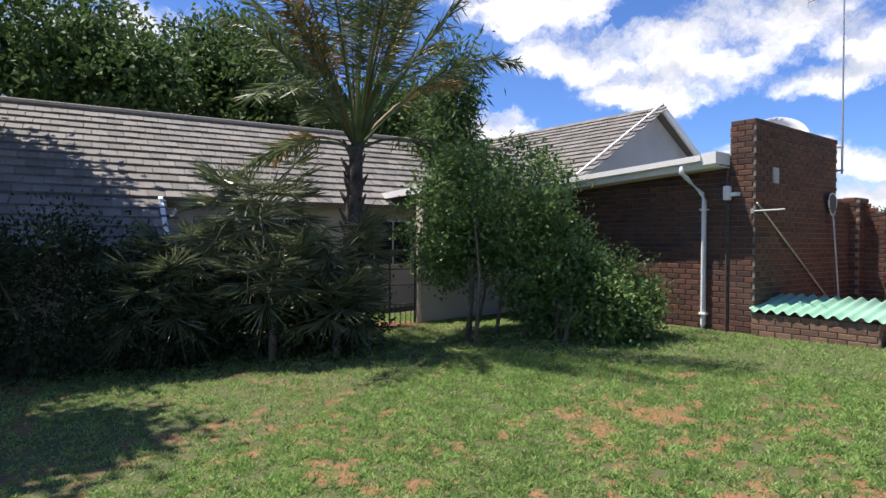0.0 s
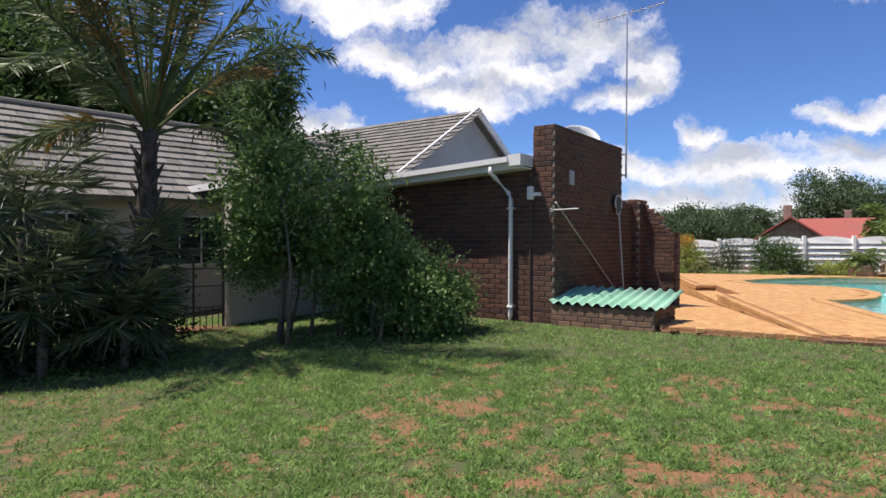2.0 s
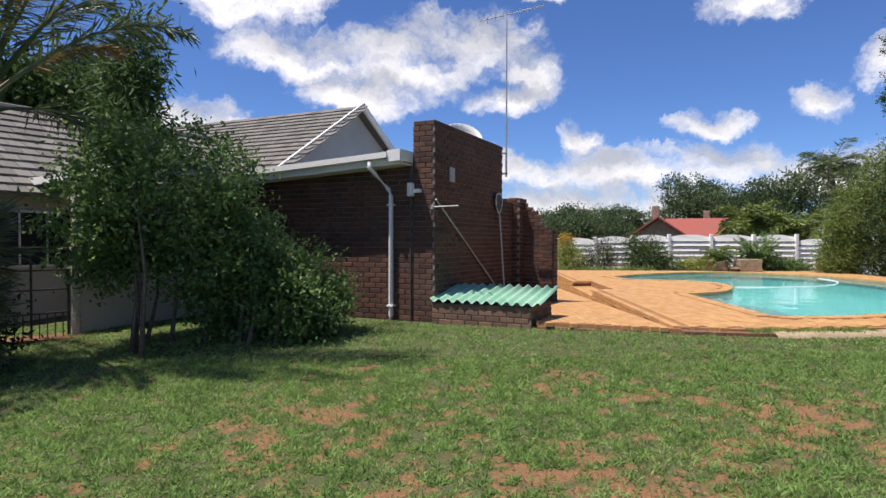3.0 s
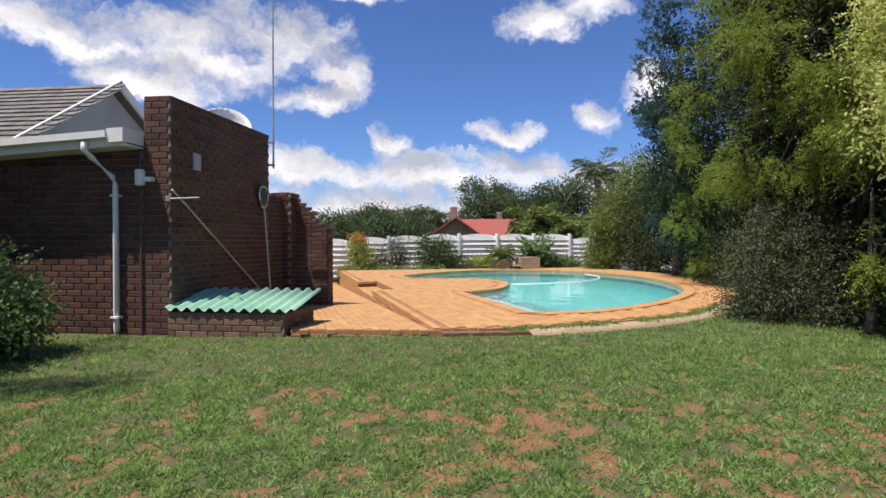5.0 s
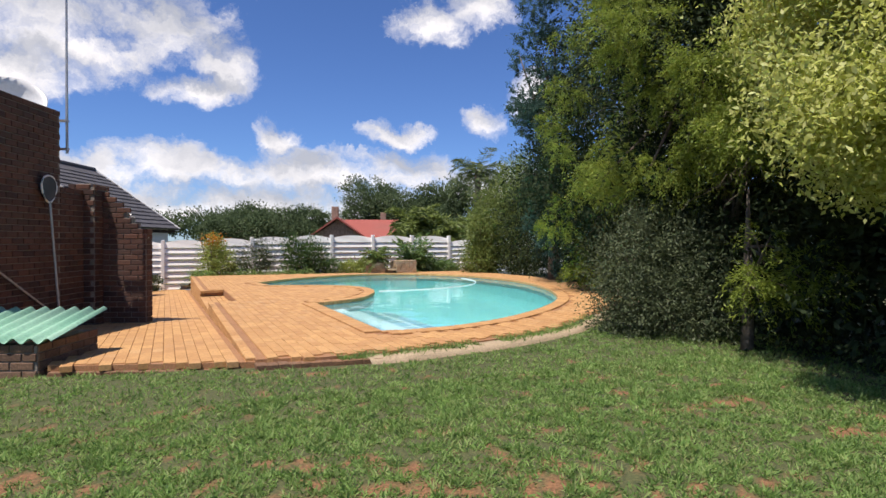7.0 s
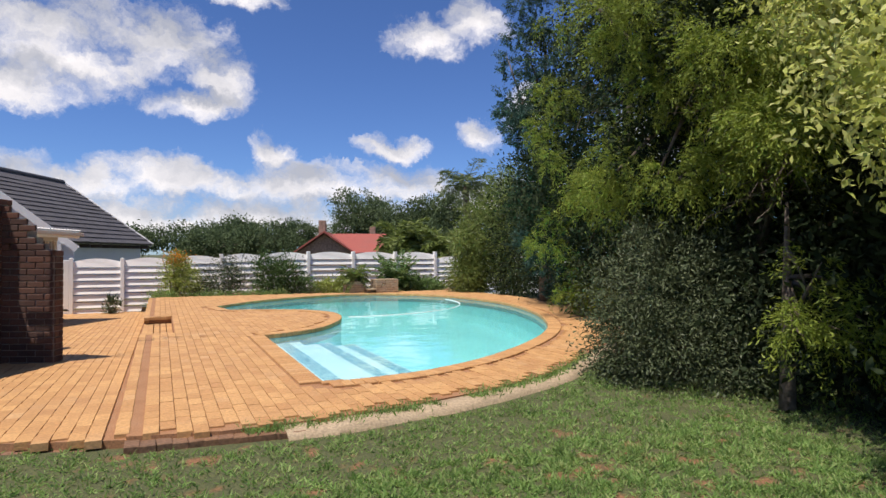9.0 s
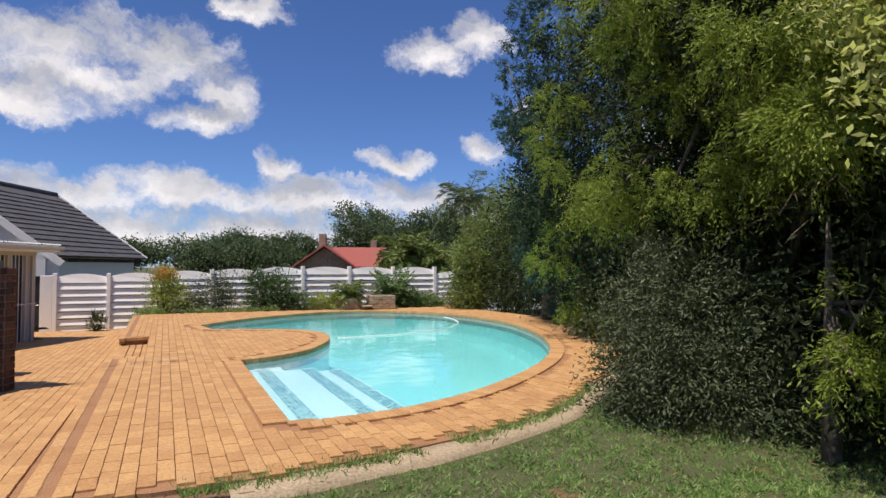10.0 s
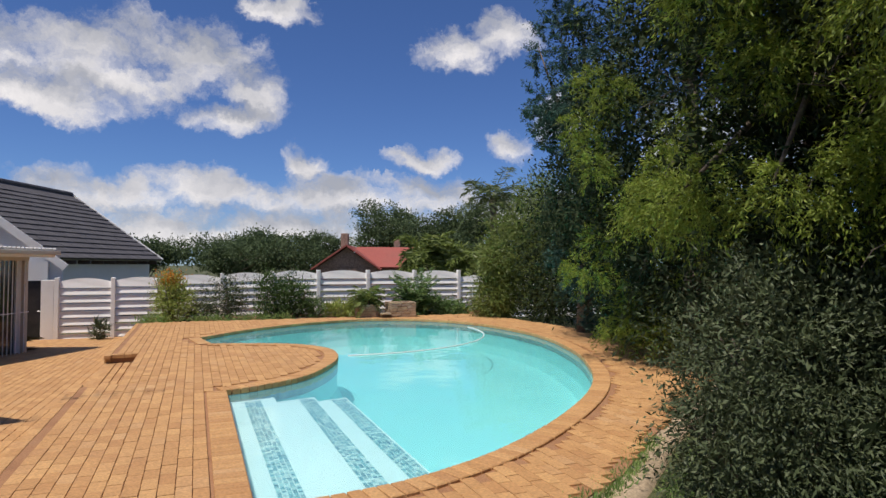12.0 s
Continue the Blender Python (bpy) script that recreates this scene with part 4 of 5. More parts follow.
for i in range(9):
    t = i / 8
    c = Vector((-0.45, 3.0, 5.95)).lerp(Vector((0.75, 3.5, 6.25)), t)
    part("element", tube([c + Vector((-.09, .22, 0)) * (1.2 - .5 * t), c - Vector((-.09, .22, 0)) * (1.2 - .5 * t)], 0.006, 5), M_METAL, mast)


# ---- tiled roofs ----
def tiled_roof(parent, p0, along, up, length, rise_len, mat, pitch=0.33, width=0.30, clip=None, thick=0.02):
    """Rows of lapped flat tiles over a slope: p0 its lower corner, unit vectors along the eave and up the slope."""
    along, up = Vector(along).normalized(), Vector(up).normalized()
    nrm = along.cross(up).normalized()
    if nrm.z < 0:
        nrm = -nrm
    verts, faces = [], []
    for r in range(int(rise_len / pitch)):
        for c in range(int(length / width) + 1):
            s = c * width + (width / 2 if r % 2 else 0)
            if clip and not clip(s + width / 2, r * pitch):
                continue
            b = Vector(p0) + along * s + up * (r * pitch - 0.03)
            lift = nrm * (0.050 + 0.014 * rng.random())
            q = [b + lift, b + along * (width - 0.012) + lift, b + along * (width - 0.012) + up * (pitch + 0.06) + nrm * 0.008, b + up * (pitch + 0.06) + nrm * 0.008]
            k = len(verts)
            verts += q + [q[0] - nrm * 0.045, q[1] - nrm * 0.045]
            faces += [(k, k + 1, k + 2, k + 3), (k + 4, k + 5, k + 1, k), (k + 4, k, k + 3), (k + 1, k + 5, k + 2)]
    ob = new("roof_tiles", mesh_from("roof_tiles", verts, faces, mat))
    ob.parent = parent
    tagged(ob, "lapped concrete roof tiles", kind="stuff")


# long left wing: eave through E0, turned 30 degrees
WING = pose(-9.1, 8.4, 0, 0, 0, -30)   # u = out of the eave towards the lawn side, v along the eave
wing = thing("house_wing", "long house wing with weathered grey tiled roof", "house", WING)
EZ, RZ, RUN = 2.28, 4.42, 3.4
slope = Vector((-RUN, 0, RZ - EZ)).normalized()
part("wall", box(-RUN * 2, -9.0, -0.4, -0.55, 6.0, EZ - 0.02), M_PLASTER, wing, "cream plastered wall")
part("roof_deck", slab_on([(0, -7.6, EZ), (0, 9.0, EZ), (-RUN, 9.0, RZ), (-RUN, -7.6, RZ)], 0.06), M_TILE, wing)
part("roof_back", slab_on([(-RUN * 2, -7.6, EZ), (-RUN * 2, 9.0, EZ), (-RUN, 9.0, RZ), (-RUN, -7.6, RZ)], 0.06), M_TILE, wing)
tiled_roof(wing, (0, -7.6, EZ), (0, 1, 0), slope, 16.4, math.hypot(RUN, RZ - EZ), M_TILE)
part("ridge_cap", tube([(-RUN, -7.6, RZ + 0.03), (-RUN, 9.0, RZ + 0.03)], 0.09, 8), M_TILE, wing)
part("verge_board", slab_on([(0.02, -7.66, EZ + 0.06), (0.02, -7.58, EZ + 0.06), (-RUN, -7.58, RZ + 0.10), (-RUN, -7.66, RZ + 0.10)], 0.2), M_WHITE, wing, "white barge board")
down = -slope
low = Vector((0, 0, EZ)) + down * 1.75
part("veranda_roof", slab_on([(low.x, -7.6, low.z), (low.x, -1.75, low.z), (0, -1.75, EZ), (0, -7.6, EZ)], 0.05), M_TILE, wing)
tiled_roof(wing, (low.x, -7.6, low.z), (0, 1, 0), slope, 5.7, 1.75, M_TILE)
part("veranda_verge", slab_on([(low.x, -1.74, low.z + 0.05), (low.x, -1.66, low.z + 0.05), (0.02, -1.66, EZ + 0.05), (0.02, -1.74, EZ + 0.05)], 0.16), M_WHITE, wing, "white barge board")
part("veranda_beam", box(low.x - 0.12, -7.5, low.z - 0.22, low.x - 0.04, -1.75, low.z - 0.04), M_DARKPIPE, wing)
for v in (-7.4, -4.6, -1.85):
    part("post", box(low.x - 0.14, v - 0.05, -0.5, low.x - 0.04, v + 0.05, low.z - 0.2, 0.01), M_DARKPIPE, wing)
M_PANE = material("window_pane", [(0.02, 0.022, 0.025), (0.03, 0.032, 0.036)], 0.08, 10, 0.0, 1, 0, 0, spec=0.8)
for v in (-0.2, 2.4):
    w_ob = part("window", box(-0.56, v, 0.9, -0.50, v + 1.5, 2.0, 0.01), M_WHITE, wing, "white window frame")
    for k in range(3):
        part("pane", box(-0.51, v + 0.05 + 0.48 * k, 0.95, -0.494, v + 0.49 + 0.48 * k, 1.95), M_PANE, w_ob)

# gabled block behind
gx, gv, gz = -7.3, 8.67, 5.95
gable = thing("gabled_house_block", "house block with white gable and tiled roof", "house", HOUSE)
HW, GE = 4.3, 3.35
bm = bmesh.new()
tri = [(gx, gv - HW + .3, -0.3), (gx, gv + HW - .3, -0.3), (gx, gv + HW - .3, GE + .1), (gx, gv, gz - 0.15), (gx, gv - HW + .3, GE + .1)]
fr_v = [bm.verts.new(p) for p in tri]
bk_v = [bm.verts.new((p[0] - 0.25, p[1], p[2])) for p in tri]
bm.faces.new(fr_v)
bm.faces.new(bk_v[::-1])
for i in range(5):
    bm.faces.new((fr_v[i], bk_v[i], bk_v[(i + 1) % 5], fr_v[(i + 1) % 5]))
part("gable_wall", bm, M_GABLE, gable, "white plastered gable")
sl = Vector((0, HW, gz - GE)).normalized()
sl2 = Vector((0, -HW, gz - GE)).normalized()
LEN = 9.0
part("roof_front", slab_on([(gx + 0.35, gv - HW, GE), (gx - LEN, gv - HW, GE), (gx - LEN, gv, gz), (gx + 0.35, gv, gz)], 0.06), M_TILE, gable)
part("roof_rear", slab_on([(gx + 0.35, gv + HW, GE), (gx - LEN, gv + HW, GE), (gx - LEN, gv, gz), (gx + 0.35, gv, gz)], 0.06), M_TILE, gable)
tiled_roof(gable, (gx - LEN, gv - HW, GE), (1, 0, 0), sl, LEN + 0.35, math.hypot(HW, gz - GE), M_TILE)
for s in (-1, 1):
    part("barge_board", slab_on([(gx + 0.30, gv, gz + 0.10), (gx + 0.38, gv, gz + 0.10), (gx + 0.38, gv + s * HW, GE + 0.08), (gx + 0.30, gv + s * HW, GE + 0.08)], 0.22), M_WHITE, gable, "white barge board")
part("front_wall", box(gx - LEN, gv - HW + 0.4, -0.3, gx - 0.25, gv - HW + 0.65, GE), M_PLASTER, gable)



def facing_wall(name, parent, p, q, z0, z1, thick, mat, label=""):
    p, q = Vector(p), Vector(q)
    t = (q - p).normalized()
    n = Vector((-t.y, t.x)) * thick
    return part(name, prism([p[:], q[:], (q + n)[:], (p + n)[:]], z0, z1), mat, parent, label)


# ---- entrance corner beside the bushes ----
entry = thing("entrance_porch", "cream plastered entrance porch with a lean-to roof", "porch", kind="structure")
G_R, G_L = Vector((-5.42, 8.80)), Vector((-5.98, 7.95))
facing_wall("wall", entry, (-5.36, 8.92), to_world(-4.55, 0.0), -0.4, 2.36, 0.2, M_PLASTER)
part("roof", slab_on([(-8.9, 11.95, 2.60), (-4.6, 9.15, 2.60), (-3.6, 10.9, 2.92), (-7.9, 13.7, 2.92)], 0.05), M_METAL, entry)
facing_wall("fascia", entry, (-8.92, 11.93), (-4.6, 9.12), 2.47, 2.61, -0.03, M_WHITE)
gate = thing("garden_gate", "black wrought-iron garden gate standing closed", "gate")
gd = (G_L - G_R).normalized()


def gp(s, z):
    p = G_R + gd * s
    return (p.x, p.y, z)


W = (G_L - G_R).length
for s in (0.03, W - 0.03, W / 2):
    part("stile", tube([gp(s, -0.05), gp(s, 1.32)], 0.017, 6), M_BLACK, gate)
for z in (0.02, 0.38, 0.72, 1.0, 1.32):
    part("rail", tube([gp(0.03, z), gp(W - 0.03, z)], 0.014, 6), M_BLACK, gate)
for i in range(9):
    part("bar", tube([gp(0.1 + i * (W - 0.2) / 8, 0.02), gp(0.1 + i * (W - 0.2) / 8, 0.38)], 0.009, 5), M_BLACK, gate)
post = thing("gate_post", "bleached rough timber gate post", "post")
part("post", tube([(-5.38, 8.84, -0.25), (-5.375, 8.845, 0.5), (-5.38, 8.84, 1.36)], [0.075, 0.068, 0.07], 9), M_WOOD, post)
bars = thing("burglar_bars", "dark burglar bars over the porch window", "window bars", WING)
for i in range(5):
    part("bar", tube([(-0.42, 4.5 + 0.09 * i, 0.9), (-0.42, 4.5 + 0.09 * i, 2.0)], 0.012, 5), M_BLACK, bars)
step = thing("door_step", "red earth bed edge before the gate", "bed")
part("slab", prism([(-6.6, 7.6), (-5.2, 8.5), (-4.4, 9.4), (-4.75, 9.65), (-5.6, 8.95), (-6.75, 7.95)], -0.3, 0.03), M_SOIL, step)

# ---- patio side of the house ----
patio_block = thing("patio_room", "house side with barred sliding doors onto the patio", "house", HOUSE)
PU, PV = -3.45, 11.7
part("wall", box(PU - 0.3, 4.5, -0.7, PU - 0.02, 8.0, 2.2), M_PLASTER_W, patio_block)
part("glass", box(PU - 0.2, 8.0, -0.7, PU - 0.17, PV, 2.1), M_PANE, patio_block, "dark door glass")
for i in range(5):
    v = 8.0 + (PV - 0.08 - 8.0) * i / 4
    part("door_frame", box(PU - 0.12, v, -0.7, PU, v + 0.09, 2.12, 0.006), M_PLASTER, patio_block, "cream door frame")
part("head", box(PU - 0.2, 7.9, 1.92, PU + 0.01, PV + 0.02, 2.12), M_PLASTER, patio_block)
for i in range(28):
    part("security_bar", tube([(PU + 0.02, 8.05 + 0.13 * i, -0.6), (PU + 0.02, 8.05 + 0.13 * i, 1.92)], 0.011, 5), M_WHITE, patio_block)
for z in (-0.2, 0.75):
    part("bar_rail", tube([(PU + 0.03, 8.0, z), (PU + 0.03, PV, z)], 0.012, 5), M_WHITE, patio_block)
part("end_wall", box(PU - 3.0, PV - 0.2, -0.7, PU - 0.12, PV, 2.1), M_PLASTER_W, patio_block)
proof = part("roof_sheet", box(PU - 3.0, 4.0, 2.13, PU + 0.30, PV + 0.45, 2.18), M_METAL, patio_block, "corrugated patio roof edge")
part("fascia", box(PU + 0.30, 4.0, 2.0, PU + 0.33, PV + 0.45, 2.16), M_WHITE, patio_block)
part("gutter", box(PU + 0.332, 4.0, 2.06, PU + 0.43, PV + 0.5, 2.15, 0.012), M_PLASTER, patio_block, "cream gutter")
for i in range(60):
    part("rib", tube([(PU - 0.5, 4.1 + 0.135 * i, 2.20), (PU + 0.40, 4.1 + 0.135 * i, 2.20)], 0.022, 5), M_METAL, patio_block) if i > 35 else None

# neighbour block with the dark tiled roof
NH = pose(3.15, 37.5, 0, 0, 0, -22)
dark_house = thing("dark_roofed_house", "white house with dark slate-coloured tiled roof", "house", NH)
NE, NR, NW, NL = 2.05, 5.15, 4.4, 9.3
nsl = Vector((-NW, 0, NR - NE)).normalized()
part("wall", box(-NW * 2 + 0.4, -NL + 0.4, -0.8, -0.45, -0.3, NE), M_PLASTER_W, dark_house, "white plastered wall")
part("roof_deck", slab_on([(0, -NL, NE), (0, 0, NE), (-NW, 0, NR), (-NW, -NL, NR)], 0.06), M_TILE_DARK, dark_house)
part("roof_back", slab_on([(-NW * 2, -NL, NE), (-NW * 2, 0, NE), (-NW, 0, NR), (-NW, -NL, NR)], 0.06), M_TILE_DARK, dark_house)
tiled_roof(dark_house, (0, -NL, NE), (0, 1, 0), nsl, NL - 0.2, math.hypot(NW, NR - NE), M_TILE_DARK, width=0.33, pitch=0.36)
part("ridge_cap", tube([(-NW, -NL, NR + 0.04), (-NW, 0, NR + 0.04)], 0.1, 8), M_TILE_DARK, dark_house)
part("gable_wall", prism([(-NW * 2 + .4, -NL + 0.4), (-0.45, -NL + 0.4), (-0.45, -NL + 0.62), (-NW * 2 + .4, -NL + 0.62)], NE - .1, lambda x, y: NR - 0.2 - abs(x + NW) * (NR - NE) / NW), M_PLASTER_W, dark_house)
for v in (-NL - 0.05, 0.0):
    part("barge_board", slab_on([(0.04, v, NE + 0.05), (0.04, v + 0.08, NE + 0.05), (-NW, v + 0.08, NR + 0.10), (-NW, v, NR + 0.10)], 0.24), M_WHITE, dark_house, "white barge board")
for i in range(10):
    part("rafter_end", box(-0.5, -NL + 0.6 + 0.9 * i, NE - 0.22, 0.02, -NL + 0.66 + 0.9 * i, NE - 0.07), M_DARKPIPE, dark_house)

# ---- precast fence ----
fence = thing("precast_fence", "white painted precast concrete slat fence", "fence")
POSTS = [0.98, 2.41, 3.92, 5.44, 6.95, 8.46, 10.16, 11.86, 13.57, 15.2, 16.8, 18.4, 20.0]


def fence_top(x):
    return 1.40 + 0.24 * max(0, min(1, (x - 2.5) / 5.5)) - (0.17 if x > 13.7 else 0)


def fence_foot(x):
    return -0.42 + 0.32 * max(0, min(1, (x - 1) / 7))


def slat_solid(x0, x1, z0, z1):
    """A precast slat whose face slopes back towards its top."""
    bm = bmesh.new()
    prof = [(25.735, z0 + 0.012), (25.745, z0), (25.825, z0), (25.825, z1), (25.795, z1), (25.787, z1 - 0.010)]
    ends = [[bm.verts.new((x, y, z)) for y, z in prof] for x in (x0, x1)]
    bm.faces.new(ends[0])
    bm.faces.new(ends[1][::-1])
    for i in range(6):
        j = (i + 1) % 6
        bm.faces.new((ends[0][i], ends[1][i], ends[1][j], ends[0][j]))
    return bm


for x in POSTS:
    part("post", box(x - 0.06, 25.70, fence_foot(x) - 0.2, x + 0.06, 25.87, fence_top(x) + 0.05, 0.012), M_FENCE, fence)
part("post", box(0.60, 25.70, -0.6, 0.92, 25.86, 1.38, 0.012), M_FENCE, fence)
for a, b in zip(POSTS, POSTS[1:]):
    mid = (a + b) / 2
    z, ztop = fence_foot(mid), fence_top(mid) - 0.04
    rows_n = 8
    h = (ztop - z) / rows_n
    for r in range(rows_n):
        zz = z + r * h
        if r < rows_n - 1:
            bm = slat_solid(a + 0.062, b - 0.062, zz + 0.020, zz + h - 0.016)
        else:
            n_a = 10
            pts = [(a + 0.062 + (b - a - 0.124) * k / n_a, zz + h - 0.02 + 0.10 * math.sin(math.pi * k / n_a)) for k in range(n_a + 1)]
            bm = bmesh.new()
            f_v = [bm.verts.new((x, 25.745 + 0.045 * max(0.0, min(1.0, (zv - zz) / h)), zv)) for x, zv in [(a + 0.062, zz + 0.012)] + pts + [(b - 0.062, zz + 0.012)]]
            b_v = [bm.verts.new((v.co.x, 25.825, v.co.z)) for v in f_v]
            bm.faces.new(f_v)
            bm.faces.new(b_v[::-1])
            for i in range(len(f_v)):
                j = (i + 1) % len(f_v)
                bm.faces.new((f_v[i], b_v[i], b_v[j], f_v[j]))
        part("slat", bm, M_FENCE, fence)
yard = thing("wall_yard", "white wall with a dark door beside the fence", "wall", kind="structure")
part("pier", box(-0.9, 26.4, -0.8, -0.35, 26.6, 1.9), M_PLASTER_W, yard)
part("lintel", box(-0.35, 26.4, 1.35, 0.62, 26.6, 1.9), M_PLASTER_W, yard)
part("gable_wall", prism([(-1.6, 26.62), (0.95, 26.62), (0.95, 26.8), (-1.6, 26.8)], -0.6, lambda x, y: 1.66 + 0.81 * (1.05 - x)), M_PLASTER_W, yard)
part("barge_board", slab_on([(-1.6, 26.50, 4.02), (-1.6, 26.58, 4.02), (1.12, 26.58, 1.82), (1.12, 26.50, 1.82)], 0.22), M_WHITE, yard, "white barge board")
door = part("door", box(-0.35, 26.44, -0.7, 0.60, 26.5, 1.35), M_DOOR, yard, "dark closed door")
part("handle", tube([(0.48, 26.40, 0.45), (0.38, 26.40, 0.45)], 0.015, 6), M_METAL, door, "bright door handle")

# far house with the red roof
red = thing("red_roofed_house", "far brick house with red tiled roof", "house", Matrix.Translation((15.3, 51, 0)) @ Matrix.Rotation(radians(-20), 4, "Z") @ Matrix.Diagonal((0.74, 1, 1, 1)))
M_BRICKFAR = material("far_brick", [(0.24, 0.15, 0.11), (0.36, 0.23, 0.17)], 0.9, 8, 0.3, 1, 0.3, 0.1)
part("wall", prism([(-3.2, 0.2), (3.2, 0.2), (3.2, 8), (-3.2, 8)], -0.5, lambda x, y: 1.7), M_BRICKFAR, red, "brown brick wall")
part("gable", prism([(-3.2, 0.2), (0, 0.2), (3.2, 0.2), (3.2, 0.45), (0, 0.45), (-3.2, 0.45)], 1.6, lambda x, y: 3.15 - abs(x) * 0.5), M_BRICKFAR, red)
for s in (-1, 1):
    part("roof", slab_on([(s * 3.6, -0.3, 1.55), (s * 3.6, 8.5, 1.55), (0, 8.5, 3.4), (0, -0.3, 3.4)], 0.12), M_TILE_RED, red)
part("roof", slab_on([(0.4, 0.8, 1.7), (7.5, 0.8, 1.7), (7.5, 4.6, 3.35), (0.4, 4.6, 3.35)], 0.12), M_TILE_RED, red)
part("wall", box(3.0, 1.2, -0.5, 7.2, 7, 1.78), M_BRICKFAR, red)
part("chimney", box(-0.75, 0.9, 2.4, 0.0, 1.7, 4.3, 0.04), M_BRICKFAR, red, "brick chimney")
part("chimney", box(4.6, 4.9, 2.4, 5.3, 5.5, 4.0, 0.04), M_BRICKFAR, red, "brick chimney")

# ---- planters and water spout at the pool's far end ----
def stone_planter(x0, y0, x1, y1, z0, z1, label):
    t = thing("stone_planter", label, "planter")
    part("core", box(x0 + 0.03, y0 + 0.03, z0 - 0.2, x1 - 0.03, y1 - 0.03, z1 - 0.05), M_SOIL, t)
    z = z0
    while z < z1 - 0.02:
        h = 0.06 + 0.03 * rng.random()
        for (xa, ya, xb, yb) in ((x0, y0, x1, y0 + 0.09), (x0, y0 + 0.09, x0 + 0.09, y1), (x1 - 0.09, y0 + 0.09, x1, y1), (x0 + .09, y1 - 0.09, x1 - .09, y1)):
            horizontal = xb - xa > yb - ya
            s, end = (xa, xb) if horizontal else (ya, yb)
            while s < end - 0.04:
                l = min(0.16 + 0.18 * rng.random(), end - s)
                j = 0.012 * rng.random()
                if horizontal:
                    part("stone", box(s + 0.004, ya - j, z, s + l - 0.004, yb, z + h - 0.008, 0.008), M_STONE, t)
                else:
                    part("stone", box(xa - j, s + 0.004, z, xb + j, s + l - 0.004, z + h - 0.008, 0.008), M_STONE, t)
                s += l
        z += h


stone_planter(9.15, 22.95, 9.75, 23.5, DECK_Z - .03, DECK_Z + 0.36, "small stacked stone planter at the pool edge")
stone_planter(10.05, 22.75, 10.85, 23.35, DECK_Z - .03, DECK_Z + 0.46, "stacked stone planter holding a cycad")
spout = thing("water_spout", "low stone water spout between the planters", "water feature")
part("basin", box(9.76, 22.85, DECK_Z - 0.1, 10.04, 23.3, DECK_Z + 0.1, 0.02), M_STONE, spout)
part("lip", box(9.72, 22.6, DECK_Z + 0.1, 10.04, 23.1, DECK_Z + 0.15, 0.015), M_CONCRETE, spout)
HOSE_C, HOSE_R = (7.6, 19.9), (3.7, 3.75)
hose = thing("pool_hose", "white pool cleaner hose floating in an arc", "hose")
part("hose", tube([(HOSE_C[0] + HOSE_R[0] * math.sin(t), HOSE_C[1] + HOSE_R[1] * math.cos(t), WATER_Z + 0.008) for t in [3.25 - 1.7 * k / 30 for k in range(31)]], 0.013, 6), M_WHITE, hose, smooth=True)
bed = thing("garden_bed", "dark soil bed along the fence", "garden bed", kind="structure")
part("soil", prism([(3.32, 23.32), (13.4, 23.32), (14.5, 25.7), (3.32, 25.7)], -0.5, 0.22), M_SOIL, bed)


# ---- plants ----
def rosette(parent, centre, count, reach, leaf_n, leaf_len, mat, lift=0.9, sag=0.6, name="crown", leaf_w=0.03, fan=False, base=0.1, bias=1.0):
    """Palm or cycad crown: arching ribs with leaflets, or fans of blades on stalks."""
    P, A, L, Wd, ribs = [], [], [], [], bmesh.new()
    c = Vector(centre)
    for i in range(count):
        az = i * 2.39996 + 0.2 * rng.normal()
        up = lift * (1 - (0.95 if reach > 2.2 else 1.15) * (i / count) ** bias) + 0.12 * rng.normal()
        h = Vector((math.cos(az), math.sin(az), 0))
        R = reach * (0.85 + 0.3 * rng.random())
        pts = []
        for k in range(7):
            t = k / 6
            pts.append(c + h * (R * t * (1 - 0.12 * t)) + Vector((0, 0, R * (up * t - sag * t * t))))
        tube(pts, [0.016 * (1 - 0.8 * k / 6) * (R / 1.5 + .3) for k in range(7)], 4, ribs)
        if fan:
            tip, dr = pts[3], (pts[3] - pts[1]).normalized()
            side = dr.cross(Vector((0, 0, 1))).normalized()
            upv = side.cross(dr)
            for k in range(leaf_n):
                a = (k / (leaf_n - 1) - 0.5) * 3.6
                P.append(tip)
                A.append(dr * math.cos(a) + side * math.sin(a) + upv * (0.12 * rng.normal() - 0.08))
                L.append(leaf_len * (0.75 + 0.25 * math.cos(a * 0.7)) * (0.9 + 0.2 * rng.random()))
                Wd.append(leaf_w)
        else:
            for k in range(leaf_n):
                t = base + (1 - base) * k / leaf_n
                j = min(int(t * 6), 5)
                p = pts[j].lerp(pts[j + 1], t * 6 - j)
                dr = (pts[j + 1] - pts[j]).normalized()
                side = dr.cross(Vector((0, 0, 1))).normalized() * (1 if k % 2 else -1)
                P.append(p)
                A.append(side * 0.9 + dr * 0.55 + Vector((0, 0, 0.25 - 0.75 * rng.random())) + Vector(rng.normal(size=3) * 0.12))
                L.append(leaf_len * (0.55 + 0.45 * math.sin(math.pi * min(1, t + 0.1))) * (0.85 + 0.3 * rng.random()))
                Wd.append(leaf_w)
    part("crown_core", ribs, mat, parent)
    ob = new(name, leaves_mesh(name, np.array([p[:] for p in P]), np.array([a[:] for a in A]), np.array(L), np.array(Wd), mat, 0.12))
    ob.parent = parent
    return ob


